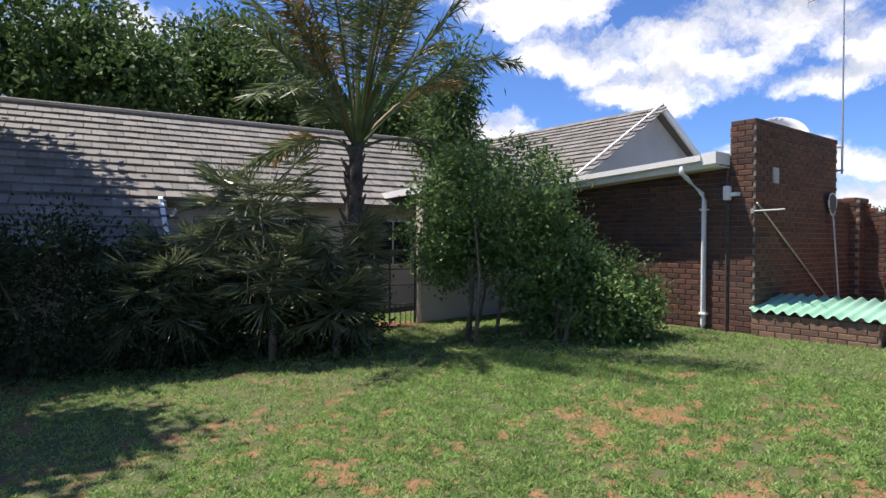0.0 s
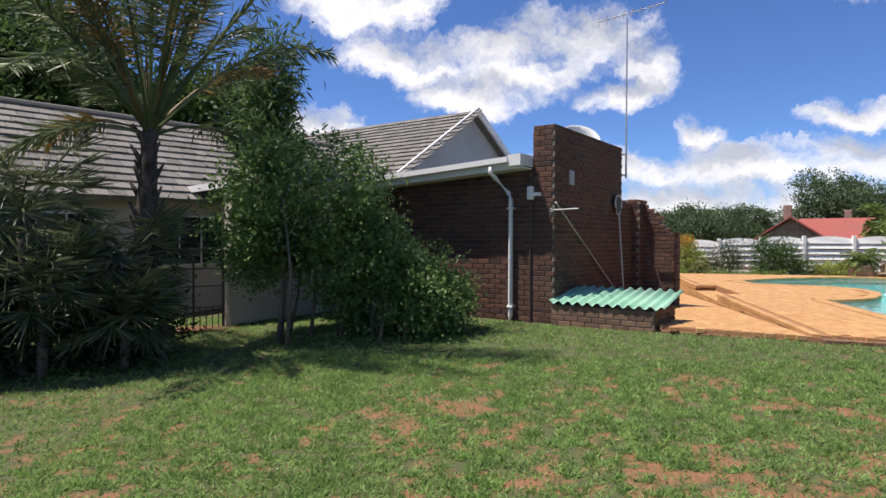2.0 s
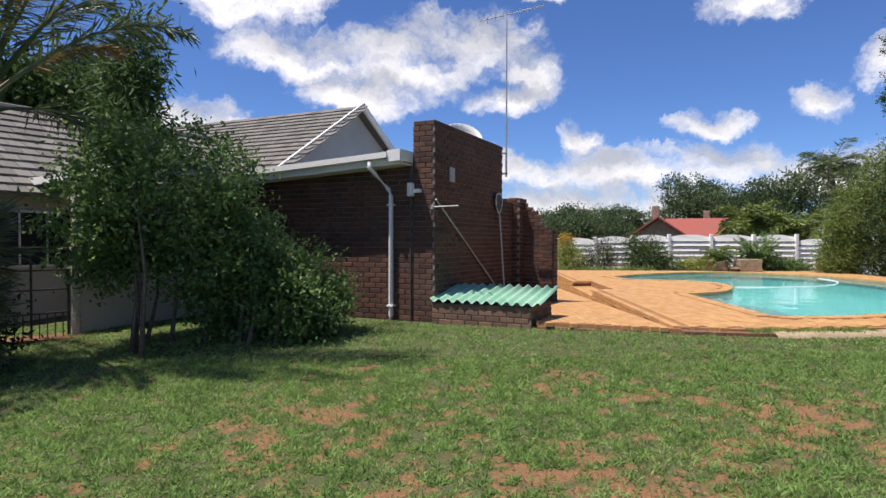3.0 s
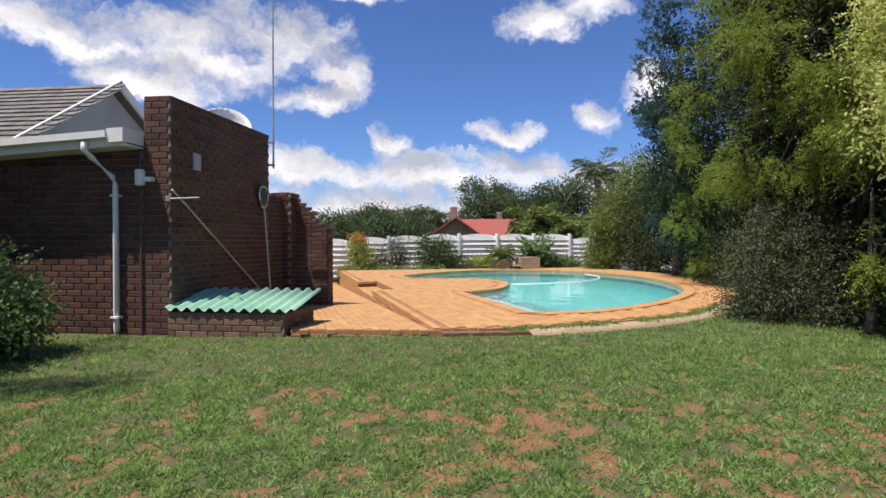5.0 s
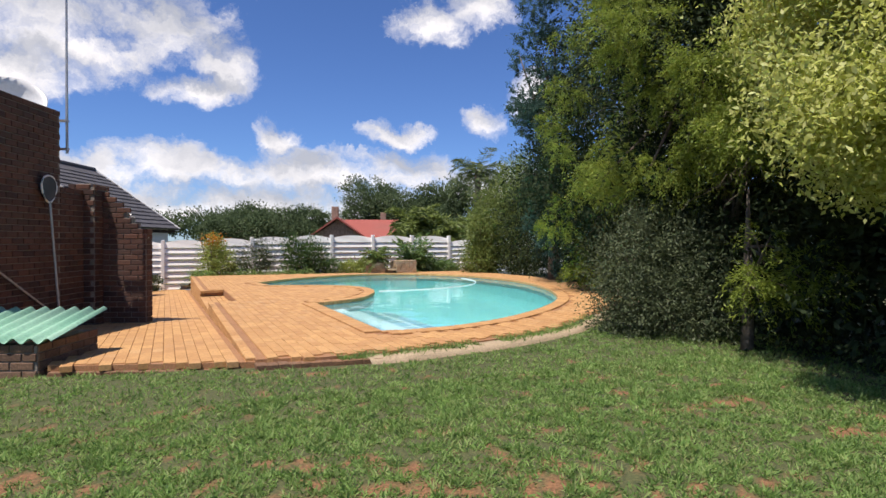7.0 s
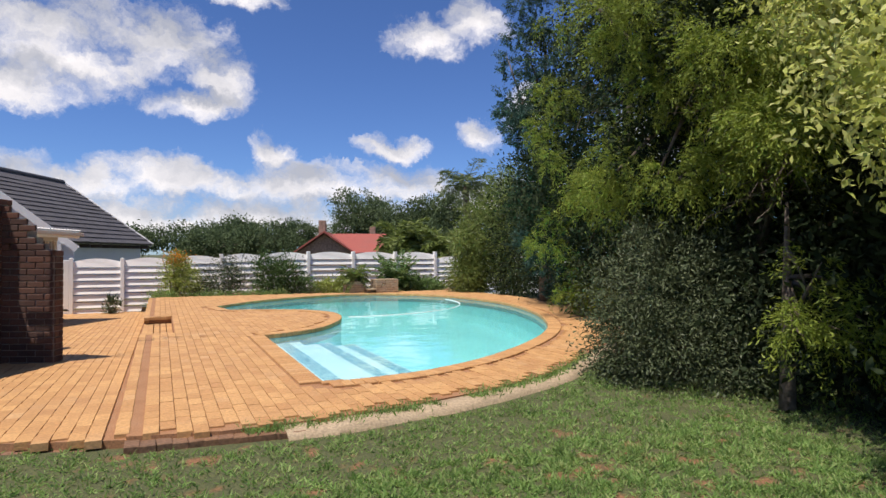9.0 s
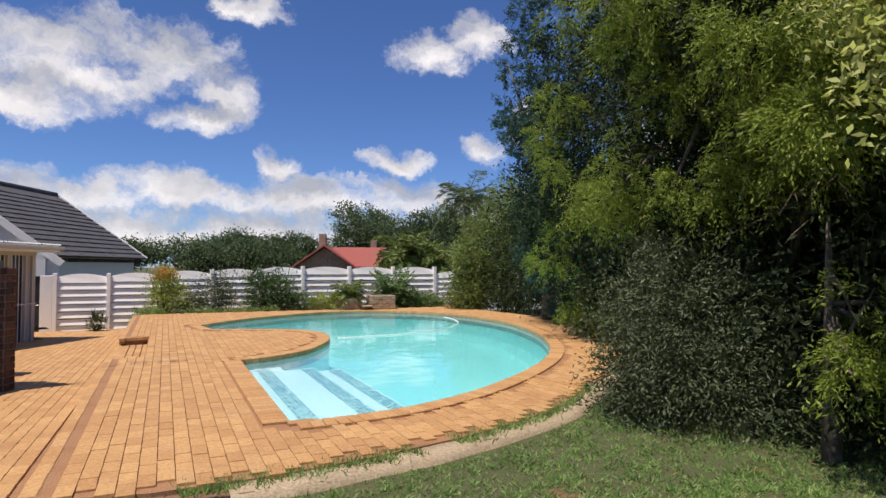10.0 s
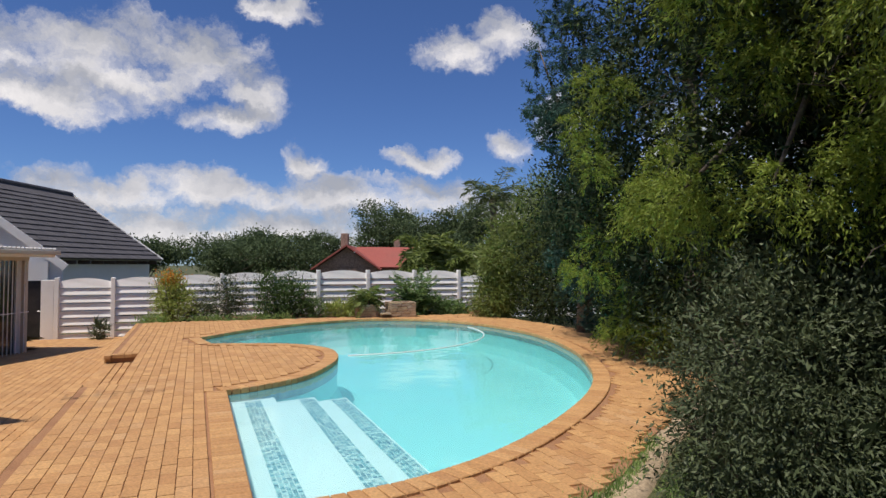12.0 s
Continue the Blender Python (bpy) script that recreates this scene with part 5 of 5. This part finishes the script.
def shrub(label, blobs, clumps, per, leaf, width, mat, spread=0.14, category="shrub", name="shrub", stems=5, droop=0.1, ground_z=None):
    t = thing(name, label, category)
    b0 = blobs[0]
    gz = lawn_z(b0[0], b0[1]) - 0.1 if ground_z is None else ground_z
    lst = []
    for i in range(stems):
        b = blobs[i % len(blobs)]
        e = Vector((b[0] + 0.5 * b[3] * rng.normal(), b[1] + 0.5 * b[4] * rng.normal(), b[2] + 0.35 * b[5]))
        s = Vector((b[0] + 0.1 * rng.normal(), b[1] + 0.1 * rng.normal(), gz))
        lst.append(([s, s.lerp(e, 0.5) + Vector((0.06, 0.05, 0.08)), e], [0.035, 0.022, 0.008]))
    limbs(lst, t, "stem")
    crown(blobs, clumps, per, spread, leaf, width, mat, parent=t, droop=droop)
    return t


def tree(label, base, height, blobs, clumps, per, leaf, width, mat, spread=0.3, trunk=0.18, name="tree", spray=False, reach=0.6, droop=0.3, lean=(0, 0), inner=0.45, outward=0.7):
    t = thing(name, label, "tree")
    b = Vector(base)
    top = b + Vector((lean[0], lean[1], height * 0.8))
    lst = [([b, b.lerp(top, 0.35) + Vector((0.08, 0.05, 0)), b.lerp(top, 0.7), top], [trunk, trunk * 0.75, trunk * 0.45, trunk * 0.15])]
    for i in range(12):
        q = blobs[i % len(blobs)]
        s = b.lerp(top, 0.25 + 0.55 * rng.random())
        e = Vector(q[:3]) + Vector(rng.normal(size=3)) * 0.45 * min(q[3:6])
        lst.append(([s, s.lerp(e, 0.5) + Vector((0, 0, 0.15 * height * 0.2)), e], [trunk * 0.35, trunk * 0.2, trunk * 0.05]))
    limbs(lst, t)
    if spray:
        sprays(blobs, clumps, per, reach, leaf, width, mat, t, droop=droop, inner=inner)
    else:
        crown(blobs, clumps, per, spread, leaf, width, mat, parent=t, droop=droop, inner=inner, outward=outward)
    return t


# by the gate and the brick wall
shrub("tall open green shrub by the entrance gate", boughs([(-3.6, 8.0, 2.1, 0.85, 0.8, 0.75), (-4.25, 7.8, 1.75, 0.5, 0.5, 0.55), (-3.05, 8.3, 2.25, 0.6, 0.6, 0.65), (-3.75, 7.9, 1.4, 0.6, 0.5, 0.4), (-2.95, 8.3, 1.3, 0.5, 0.5, 0.6)], 66, 0.30), 950, 22, 0.075, 0.044, L_BUSH, 0.12, stems=9)
shrub("spreading green shrub against the brick wall", boughs([(-2.2, 8.5, 0.8, 0.7, 0.55, 0.65), (-2.7, 8.3, 0.95, 0.45, 0.5, 0.7), (-1.75, 8.6, 0.6, 0.45, 0.4, 0.45), (-2.5, 8.6, 1.6, 0.30, 0.3, 0.45)], 56, 0.26), 800, 22, 0.068, 0.042, L_BUSH, 0.11, stems=14)
queen = thing("feather_palm", "tall feathery palm with arching green fronds", "palm tree")
limbs([([(-5.32, 6.85, -0.3), (-5.28, 6.8, 1.2), (-5.25, 6.8, 2.1), (-5.22, 6.82, 2.95)], [0.20, 0.16, 0.12, 0.09])], queen, mat=M_PALMBARK)
for i in range(26):
    az, z = i * 2.39996, 1.3 + 1.5 * i / 26
    h = Vector((math.cos(az), math.sin(az), 0))
    c = Vector((-5.26, 6.8, z)) + h * (0.15 - 0.05 * (z - 1.3))
    part("frond_boot", tube([c - h * 0.05, c + h * 0.03 + Vector((0, 0, 0.14)), c + h * 0.10 + Vector((0, 0, 0.26))], [0.05, 0.035, 0.012], 5), M_PALMBARK, queen, smooth=True)
rosette(queen, (-5.22, 6.82, 2.85), 26, 2.35, 210, 0.52, L_PALM, lift=2.8, sag=0.7, leaf_w=0.024, bias=2.1, base=0.26)
rosette(queen, (-5.24, 6.80, 2.85), 5, 1.9, 150, 0.42, L_PALM_OLD, lift=2.3, sag=0.7, name="old_crown", leaf_w=0.024, bias=1.8, base=0.35)
for i, (x, y, z, n, r) in enumerate([(-6.15, 5.75, 1.75, 30, 1.05), (-5.35, 6.45, 1.15, 24, 0.9), (-5.75, 5.65, 0.85, 22, 0.85), (-6.9, 5.2, 1.15, 22, 0.9), (-6.9, 4.8, 0.6, 18, 0.85), (-5.1, 6.2, 0.55, 18, 0.7)]):
    fan = thing("fan_palm", "low clumping fan palm with spiky fronds", "palm", group="fan palms by the lawn")
    limbs([([(x, y, -0.4), (x + 0.03, y, z * 0.5), (x, y, z)], [0.06, 0.06, 0.07])], fan)
    rosette(fan, (x, y, z), n + 12, r * 1.15, 30, 0.48, L_FAN, lift=1.35, sag=0.7, fan=True, leaf_w=0.026, bias=1.1)
# the hedge's leaf colour carries the deep shade under the trees
shrub("dense hedge with leaves coloured dark for tree shade", [(-8.0, 3.9, 0.7, 1.2, 1.0, 1.1), (-7.2, 4.9, 0.5, 0.9, 0.8, 0.9), (-9.2, 2.9, 0.8, 1.3, 1.1, 1.2), (-6.9, 5.9, 0.6, 0.9, 0.8, 0.9), (-5.9, 6.9, 0.4, 0.8, 0.8, 0.7), (-6.0, 6.0, 0.35, 0.8, 0.6, 0.6), (-5.3, 6.6, 0.25, 0.6, 0.5, 0.5), (-7.0, 5.1, 0.4, 0.8, 0.6, 0.7), (-10.0, 1.6, 0.9, 1.4, 1.2, 1.3)], 2100, 22, 0.09, 0.035, L_SHADE, 0.16, stems=10)
# trees above and behind the left wing
tree("large spreading tree shading the lawn", (-12.0, 1.6, -0.4), 8.5, [(-11.6, 1.0, 7.4, 1.7, 1.5, 1.2), (-13.3, 2.4, 7.0, 1.5, 1.6, 1.2), (-14.3, 1.6, 7.0, 1.5, 1.3, 1.1), (-12.9, 4.0, 7.0, 1.3, 1.3, 1.0), (-11.2, 3.2, 7.3, 1.5, 1.4, 1.1), (-10.6, 4.6, 7.4, 1.2, 1.1, 1.0), (-8.3, 0.9, 7.6, 0.8, 0.8, 0.6), (-10.2, 0.2, 7.4, 1.3, 1.0, 0.9)], 3000, 28, 0.24, 0.13, L_TREE, 0.32, 0.28)
for bx, by, h, seed in ((-22, 13, 11.5, 1), (-21.0, 17.4, 11, 2), (-27, 9.5, 12, 3), (-15.5, 20.5, 7.4, 4)):
    blobs = [(bx + 2.6 * rng.normal() * 0.6, by + 1.5 * rng.normal() * 0.6, h * (0.52 + 0.4 * rng.random()), 2.2, 2.0, 1.5) for _ in range(8)]
    tree("tall dark green tree behind the house", (bx, by, -0.4), h, blobs, 800, 30, 0.28, 0.13, L_TREE, 0.40, 0.3, inner=0.3)
tree("narrow dark tree behind the palm", (-7.9, 14.6, -0.3), 7.2, [(-7.9, 14.6, 5.0, 0.55, 0.55, 1.4), (-7.7, 14.7, 6.2, 0.5, 0.5, 0.9), (-8.0, 14.5, 3.9, 0.7, 0.7, 1.0)], 170, 24, 0.30, 0.06, L_TREE, 0.26, 0.14)

# the tall planting on the far side of the lawn
CON_A = [(9.2, 7.7, 3.4, 0.8, 0.8, 0.8), (8.0, 7.1, 2.5, 0.4, 0.4, 0.6), (10.4, 9.1, 2.9, 1.8, 1.7, 1.1), (10.1, 9.2, 4.4, 2.0, 1.9, 1.4), (10.3, 9.3, 6.2, 1.8, 1.8, 1.5), (9.2, 8.2, 4.4, 1.1, 1.1, 1.0), (9.2, 9.9, 3.2, 0.8, 0.8, 0.7), (10.5, 9.3, 7.6, 1.2, 1.2, 1.1)]
tree("tall golden-green conifer with drooping sprays", (10.8, 9.2, 0.1), 8.5, boughs(CON_A, 85, 0.33, 0.4), 2800, 60, 0.048, 0.013, L_CONIFER, spray=True, reach=0.24, droop=0.7, trunk=0.22, name="conifer", inner=0.1)
CON_B = [(11.9, 12.9, 2.4, 1.6, 1.6, 1.1), (11.8, 12.8, 4.0, 1.8, 1.7, 1.5), (11.9, 12.9, 5.9, 1.5, 1.5, 1.5), (12.0, 13.0, 7.6, 0.9, 0.9, 1.1), (10.8, 12.2, 3.6, 0.8, 0.8, 0.7), (12.4, 13.2, 1.0, 1.1, 1.1, 0.9)]
tree("tall green conifer beside the pool", (12.1, 13.0, 0.1), 8.5, boughs(CON_B, 66, 0.33, 0.4), 2000, 52, 0.058, 0.016, L_CONIFER, spray=True, reach=0.24, droop=0.6, trunk=0.2, name="conifer", inner=0.1)
CYP = [(13.5, 17.0, 2.6, 1.4, 1.4, 1.4), (13.8, 17.2, 1.1, 1.2, 1.2, 1.0), (14.6, 19.4, 1.6, 0.9, 1.2, 1.5), (13.3, 16.9, 4.6, 1.5, 1.5, 1.6), (13.0, 17.4, 6.6, 1.1, 1.1, 1.4), (13.1, 17.5, 8.2, 0.6, 0.6, 1.0), (12.2, 16.6, 5.4, 0.7, 0.7, 0.9)]
tree("blue-green cypress with upright tips", (13.2, 17.5, 0.1), 9.0, boughs(CYP, 110, 0.34), 2100, 48, 0.07, 0.022, L_BLUE, spray=True, reach=0.22, droop=-0.1, trunk=0.2, name="cypress", inner=0.1)
VAR = [(7.5, 5.1, 2.7, 0.7, 0.7, 0.55), (7.5, 4.4, 2.9, 0.75, 0.8, 0.6), (8.3, 5.6, 3.7, 0.9, 0.9, 0.7), (7.9, 3.7, 3.2, 0.8, 0.9, 0.7), (8.5, 4.8, 4.1, 1.0, 1.1, 0.8), (9.2, 5.6, 5.0, 1.1, 1.1, 0.8)]
tree("tree with pale variegated yellow leaves", (8.7, 5.5, 0.0), 5.6, boughs(VAR, 170, 0.32), 5000, 24, 0.062, 0.031, L_VARIEG, 0.13, 0.14, inner=0.1, outward=0.0)
# leaf colour darkened to carry the shade beneath the crowns
tree("shrubby tree under the conifers with leaves darkened for shade", (10.4, 6.4, 0.0), 4.2, [(10.2, 6.0, 2.6, 1.2, 1.5, 1.2), (10.1, 4.6, 2.2, 1.2, 1.4, 1.2), (10.4, 7.6, 1.8, 1.0, 1.2, 1.3), (10.2, 3.2, 2.0, 1.2, 1.3, 1.4), (11.4, 10.8, 1.5, 1.0, 1.2, 1.1)], 1200, 24, 0.08, 0.028, L_SHADE, 0.2, 0.12)
tree("drooping golden conifer by the lawn edge", (8.6, 7.1, 0.0), 2.6, boughs([(8.5, 6.7, 1.15, 0.35, 0.35, 0.2), (8.5, 6.6, 1.3, 0.3, 0.3, 0.35)], 10, 0.16), 90, 40, 0.055, 0.015, L_CONIFER, spray=True, reach=0.24, droop=0.6, trunk=0.08, name="conifer")
tree("hanging golden conifer boughs above the lawn edge", (9.6, 8.2, 0.1), 3.6, boughs([(9.1, 7.7, 2.9, 0.35, 0.35, 0.75), (9.2, 7.4, 3.6, 0.35, 0.35, 0.4)], 14, 0.22, 0.5), 400, 60, 0.05, 0.013, L_CONIFER, spray=True, reach=0.30, droop=0.9, trunk=0.09, name="conifer", inner=0.1)
shrub("rounded grey-green shrub at the paving edge", [(8.75, 8.55, 1.0, 0.95, 0.95, 0.95), (8.8, 8.4, 0.55, 0.95, 0.9, 0.6), (9.2, 8.9, 1.25, 0.8, 0.8, 0.8), (8.3, 8.7, 0.6, 0.55, 0.55, 0.55)], 1500, 26, 0.055, 0.017, L_OLIVE, 0.11, stems=10)
for bx, by, h, r in ((13.9, 22.9, 3.7, 0.75), (14.5, 22.0, 4.9, 0.8), (13.2, 22.2, 2.6, 0.6), (14.6, 21.2, 4.6, 0.7)):
    tree("light green bamboo clump by the fence", (bx, by, 0.1), h, [(bx, by, h * 0.3, r, r, h * 0.28), (bx + 0.1, by, h * 0.7, r * 0.9, r * 0.9, h * 0.3)], 420, 22, 0.13, 0.03, L_HEDGE, 0.16, 0.04, name="bamboo", droop=0.6)

for tx, ty, tz in ((8.9, 8.3, 3.1), (9.3, 8.9, 2.6), (8.8, 7.4, 2.3), (9.5, 10.4, 3.8), (9.1, 7.9, 3.6), (10.9, 11.9, 4.2)):
    dead = thing("dead_branch", "bare grey dead branch among conifer foliage", "branch")
    root = Vector((tx + 0.9, ty + 0.3, tz + 0.25))
    for k in range(16):
        e = Vector((tx, ty, tz)) + Vector(rng.normal(size=3)) * 0.28
        part("twig", tube([root, root.lerp(e, 0.55) + Vector(rng.normal(size=3)) * 0.08, e, e + Vector((-0.05, 0, -0.12)) + Vector(rng.normal(size=3)) * 0.05], [0.012, 0.007, 0.004, 0.002], 4), M_BARK, dead)

# inner growth added to fill the tall planting, shade put into its dark leaves
for lab, bl, nn in (("dense added inner foliage of the tall conifer darkened for shade", [(10.6, 9.2, 2.4, 1.6, 1.6, 1.7), (10.4, 9.2, 4.6, 1.8, 1.7, 1.6), (10.4, 9.3, 6.4, 1.5, 1.5, 1.4), (9.5, 8.4, 4.2, 0.9, 0.9, 0.9), (9.6, 8.8, 1.6, 0.7, 0.7, 1.0)], 1300),
                    ("dense added inner foliage beside the pool darkened for shade", [(12.1, 13.0, 2.0, 1.4, 1.4, 1.6), (12.0, 12.9, 4.6, 1.5, 1.5, 1.9), (12.0, 13.0, 6.6, 1.1, 1.1, 1.3), (13.2, 15.2, 1.6, 1.0, 1.6, 1.6), (13.4, 17.6, 3.5, 0.9, 0.9, 3.0), (13.1, 17.3, 6.6, 0.7, 0.7, 1.4), (13.2, 17.0, 4.8, 1.0, 1.0, 1.2), (14.2, 20.3, 1.6, 0.9, 1.6, 1.6)], 1200),
                    # the clumps at x 11.7 to 11.9 are added to shade the pool deck
                    ("dense undergrowth by the lawn darkened for shade", [(10.6, 6.3, 2.4, 1.2, 1.6, 2.2), (10.6, 4.2, 2.0, 1.2, 1.8, 2.0), (10.7, 7.6, 1.2, 1.1, 1.2, 1.2), (10.5, 2.2, 2.0, 1.2, 1.5, 2.0), (9.1, 5.8, 1.3, 0.8, 1.1, 1.3), (9.2, 4.2, 1.3, 0.9, 1.2, 1.3), (9.3, 7.1, 1.1, 0.7, 0.7, 1.1), (11.9, 16.0, 3.3, 0.8, 1.3, 0.9), (11.7, 14.3, 3.1, 0.8, 1.2, 0.9), (13.0, 14.0, 1.0, 0.7, 1.0, 1.0), (10.9, 8.0, 2.8, 1.2, 1.2, 1.7), (10.2, 7.3, 2.3, 0.9, 0.9, 1.4), (12.6, 9.6, 3.0, 1.3, 2.0, 2.8), (12.6, 6.2, 3.0, 1.3, 2.2, 2.8)], 2000)):
    shrub(lab, bl, nn * 2, 18, 0.11, 0.045, L_SHADE, 0.22, name="undergrowth", stems=4)

# along the fence
FZ = 0.15
shrub("tall shrub with orange flowers by the fence", [(4.15, 24.3, 0.55, 0.55, 0.5, 0.75), (4.0, 24.4, 1.1, 0.4, 0.4, 0.5)], 300, 20, 0.09, 0.03, L_BAMBOO, 0.12, ground_z=-.2)
shrub("orange flower heads on a garden shrub", [(4.0, 24.35, 1.45, 0.35, 0.3, 0.22)], 40, 10, 0.07, 0.04, L_FLOWER, 0.08, ground_z=-.2, stems=3)
shrub("loose grey-green flowering shrub", [(5.3, 24.4, 0.6, 0.6, 0.5, 0.8), (5.7, 24.6, 0.9, 0.4, 0.4, 0.6), (4.8, 24.3, 0.35, 0.4, 0.4, 0.45)], 320, 18, 0.08, 0.025, L_OLIVE, 0.14, ground_z=0)
shrub("dark green oleander shrub by the fence", [(7.0, 24.6, 0.75, 0.55, 0.5, 0.75), (7.5, 24.7, 0.8, 0.5, 0.45, 0.7), (6.6, 24.5, 0.9, 0.3, 0.3, 0.75)], 340, 20, 0.11, 0.03, L_TREE, 0.13, ground_z=0, droop=-.2)
shrub("low dark shrub by the fence", [(8.15, 24.6, 0.4, 0.45, 0.4, 0.4)], 120, 18, 0.09, 0.03, L_BUSH, 0.1, ground_z=0)
shrub("low yellow-green border plants", [(8.95, 24.5, 0.35, 0.5, 0.35, 0.3), (9.6, 24.6, 0.35, 0.5, 0.35, 0.3)], 200, 16, 0.14, 0.03, L_BAMBOO, 0.1, ground_z=0, droop=-.3)
shrub("low leafy plants beside the cycad", [(12.0, 24.5, 0.45, 0.5, 0.4, 0.4), (12.7, 24.3, 0.35, 0.55, 0.4, 0.3)], 220, 18, 0.13, 0.04, L_BUSH, 0.1, ground_z=0)
shrub("low green border along the deck end", [(5.2, 23.6, 0.25, 0.9, 0.22, 0.15), (6.6, 23.6, 0.25, 0.9, 0.22, 0.15), (3.6, 23.7, 0.2, 0.4, 0.3, 0.25)], 220, 14, 0.09, 0.02, L_GRASS, 0.08, ground_z=0, droop=-.5)
cyc = thing("cycad", "small cycad in the stone planter", "cycad")
limbs([([(9.45, 23.2, 0.5), (9.45, 23.2, 0.80)], [0.1, 0.09])], cyc)
rosette(cyc, (9.45, 23.2, 0.80), 34, 0.66, 44, 0.18, L_HEDGE, lift=1.5, sag=0.7, leaf_w=0.034)
cyc2 = thing("cycad", "full round dark green cycad behind the planter", "cycad")
limbs([([(11.15, 23.9, 0.1), (11.15, 23.9, 0.5)], [0.12, 0.1])], cyc2)
rosette(cyc2, (11.15, 23.9, 0.55), 60, 0.85, 50, 0.24, L_BUSH, lift=2.0, sag=0.6, leaf_w=0.045)
shrub("small succulent tuft on the lower paving", [(2.15, 25.1, -0.1, 0.16, 0.16, 0.25)], 30, 10, 0.2, 0.03, L_OLIVE, 0.05, ground_z=-.4, stems=2, droop=-.6)

# trees and palms beyond the fence
for bx, by, h, w in ((7, 62, 4.2, 3.6), (13, 66, 4.7, 4.2), (1, 60, 3.6, 3.2), (22.3, 63, 7.8, 3.0), (26, 62, 5.2, 3.0), (27, 58, 6.5, 4.2), (32, 56, 7.6, 4.6), (38, 52, 7.5, 4.5), (-6, 64, 4.0, 3.6), (33, 70, 7, 5), (45, 60, 8, 5), (-14, 66, 4.5, 4), (9.8, 70, 5, 4), (16, 74, 5.4, 4.5)):
    blobs = [(bx + w * 0.55 * rng.normal(), by + 1.4 * rng.normal(), h * (0.42 + 0.4 * rng.random()), w * 0.52, w * 0.5, h * 0.24) for _ in range(6)]
    tree("distant dark green garden tree beyond the fence", (bx, by, -0.6), h, blobs, 520, 28, 0.24, 0.13, L_FAR, 0.36, 0.2)
for bx, by, z, r, n in ((17.6, 40, 2.4, 2.0, 26), (20.0, 38, 1.9, 2.2, 22)):
    p = thing("garden_palm", "arching pale green palm beyond the fence", "palm tree")
    limbs([([(bx, by, -0.5), (bx, by, z)], [0.18, 0.15])], p)
    rosette(p, (bx, by, z), n + 8, r, 60, 0.75, L_HEDGE, lift=1.5, sag=0.8, leaf_w=0.11)
p = thing("garden_palm", "tall dark feather palm behind the bamboo", "palm tree")
limbs([([(15.95, 27.5, -0.5), (15.85, 27.4, 3.0), (15.8, 27.4, 4.6)], [0.2, 0.16, 0.15])], p)
rosette(p, (15.8, 27.4, 4.6), 24, 1.7, 60, 0.5, L_PALM, lift=1.3, sag=0.8, leaf_w=0.04)

# ---- grass tufts along the paving, then the pavers themselves ----
tp = []
for i in range(6000):
    k = 6 + rng.random() * 30
    a = Vector(front[int(k)]).lerp(Vector(front[int(k) + 1]), k % 1)
    dens = noise.noise((a.x * 1.1, a.y * 1.1, 5))
    if dens < -0.12:
        continue
    o = -0.02 + 0.06 * rng.normal()
    tp.append((a.x + 0.3 * o, a.y - o, 0.245))
tp = np.array(tp)
tuft = new("grass_edge", leaves_mesh("grass_edge", tp, rng.normal(size=(len(tp), 3)) * np.array([.5, .5, .1]) + np.array([0, 0, .8]), 0.04 + 0.055 * rng.random(len(tp)), 0.009 + 0.005 * rng.random(len(tp)), L_GRASS))
tagged(tuft, "green grass tufts growing along the paving edge", "grass", kind="stuff")
paver_mesh = brick_mesh("paver", PAVER[0], PAVER[1], 0.058, 0.0025, M_PAVER)
lay("coping_brick", coping_mesh, COPING_PLACES, deck, lambda p: p.y < 16, M_PAVER, "clay bricks coping the pool")
lay("paver", paver_mesh, DECK_PLACES, deck, lambda p: p.x < 5.2 and p.y < 11.2, M_PAVER, "orange clay pavers in running bond")
lay("paver", paver_mesh, PATIO_PLACES, patio, lambda p: p.y < 12.5 and p.x > 2.2, M_PAVER, "orange clay pavers in running bond")
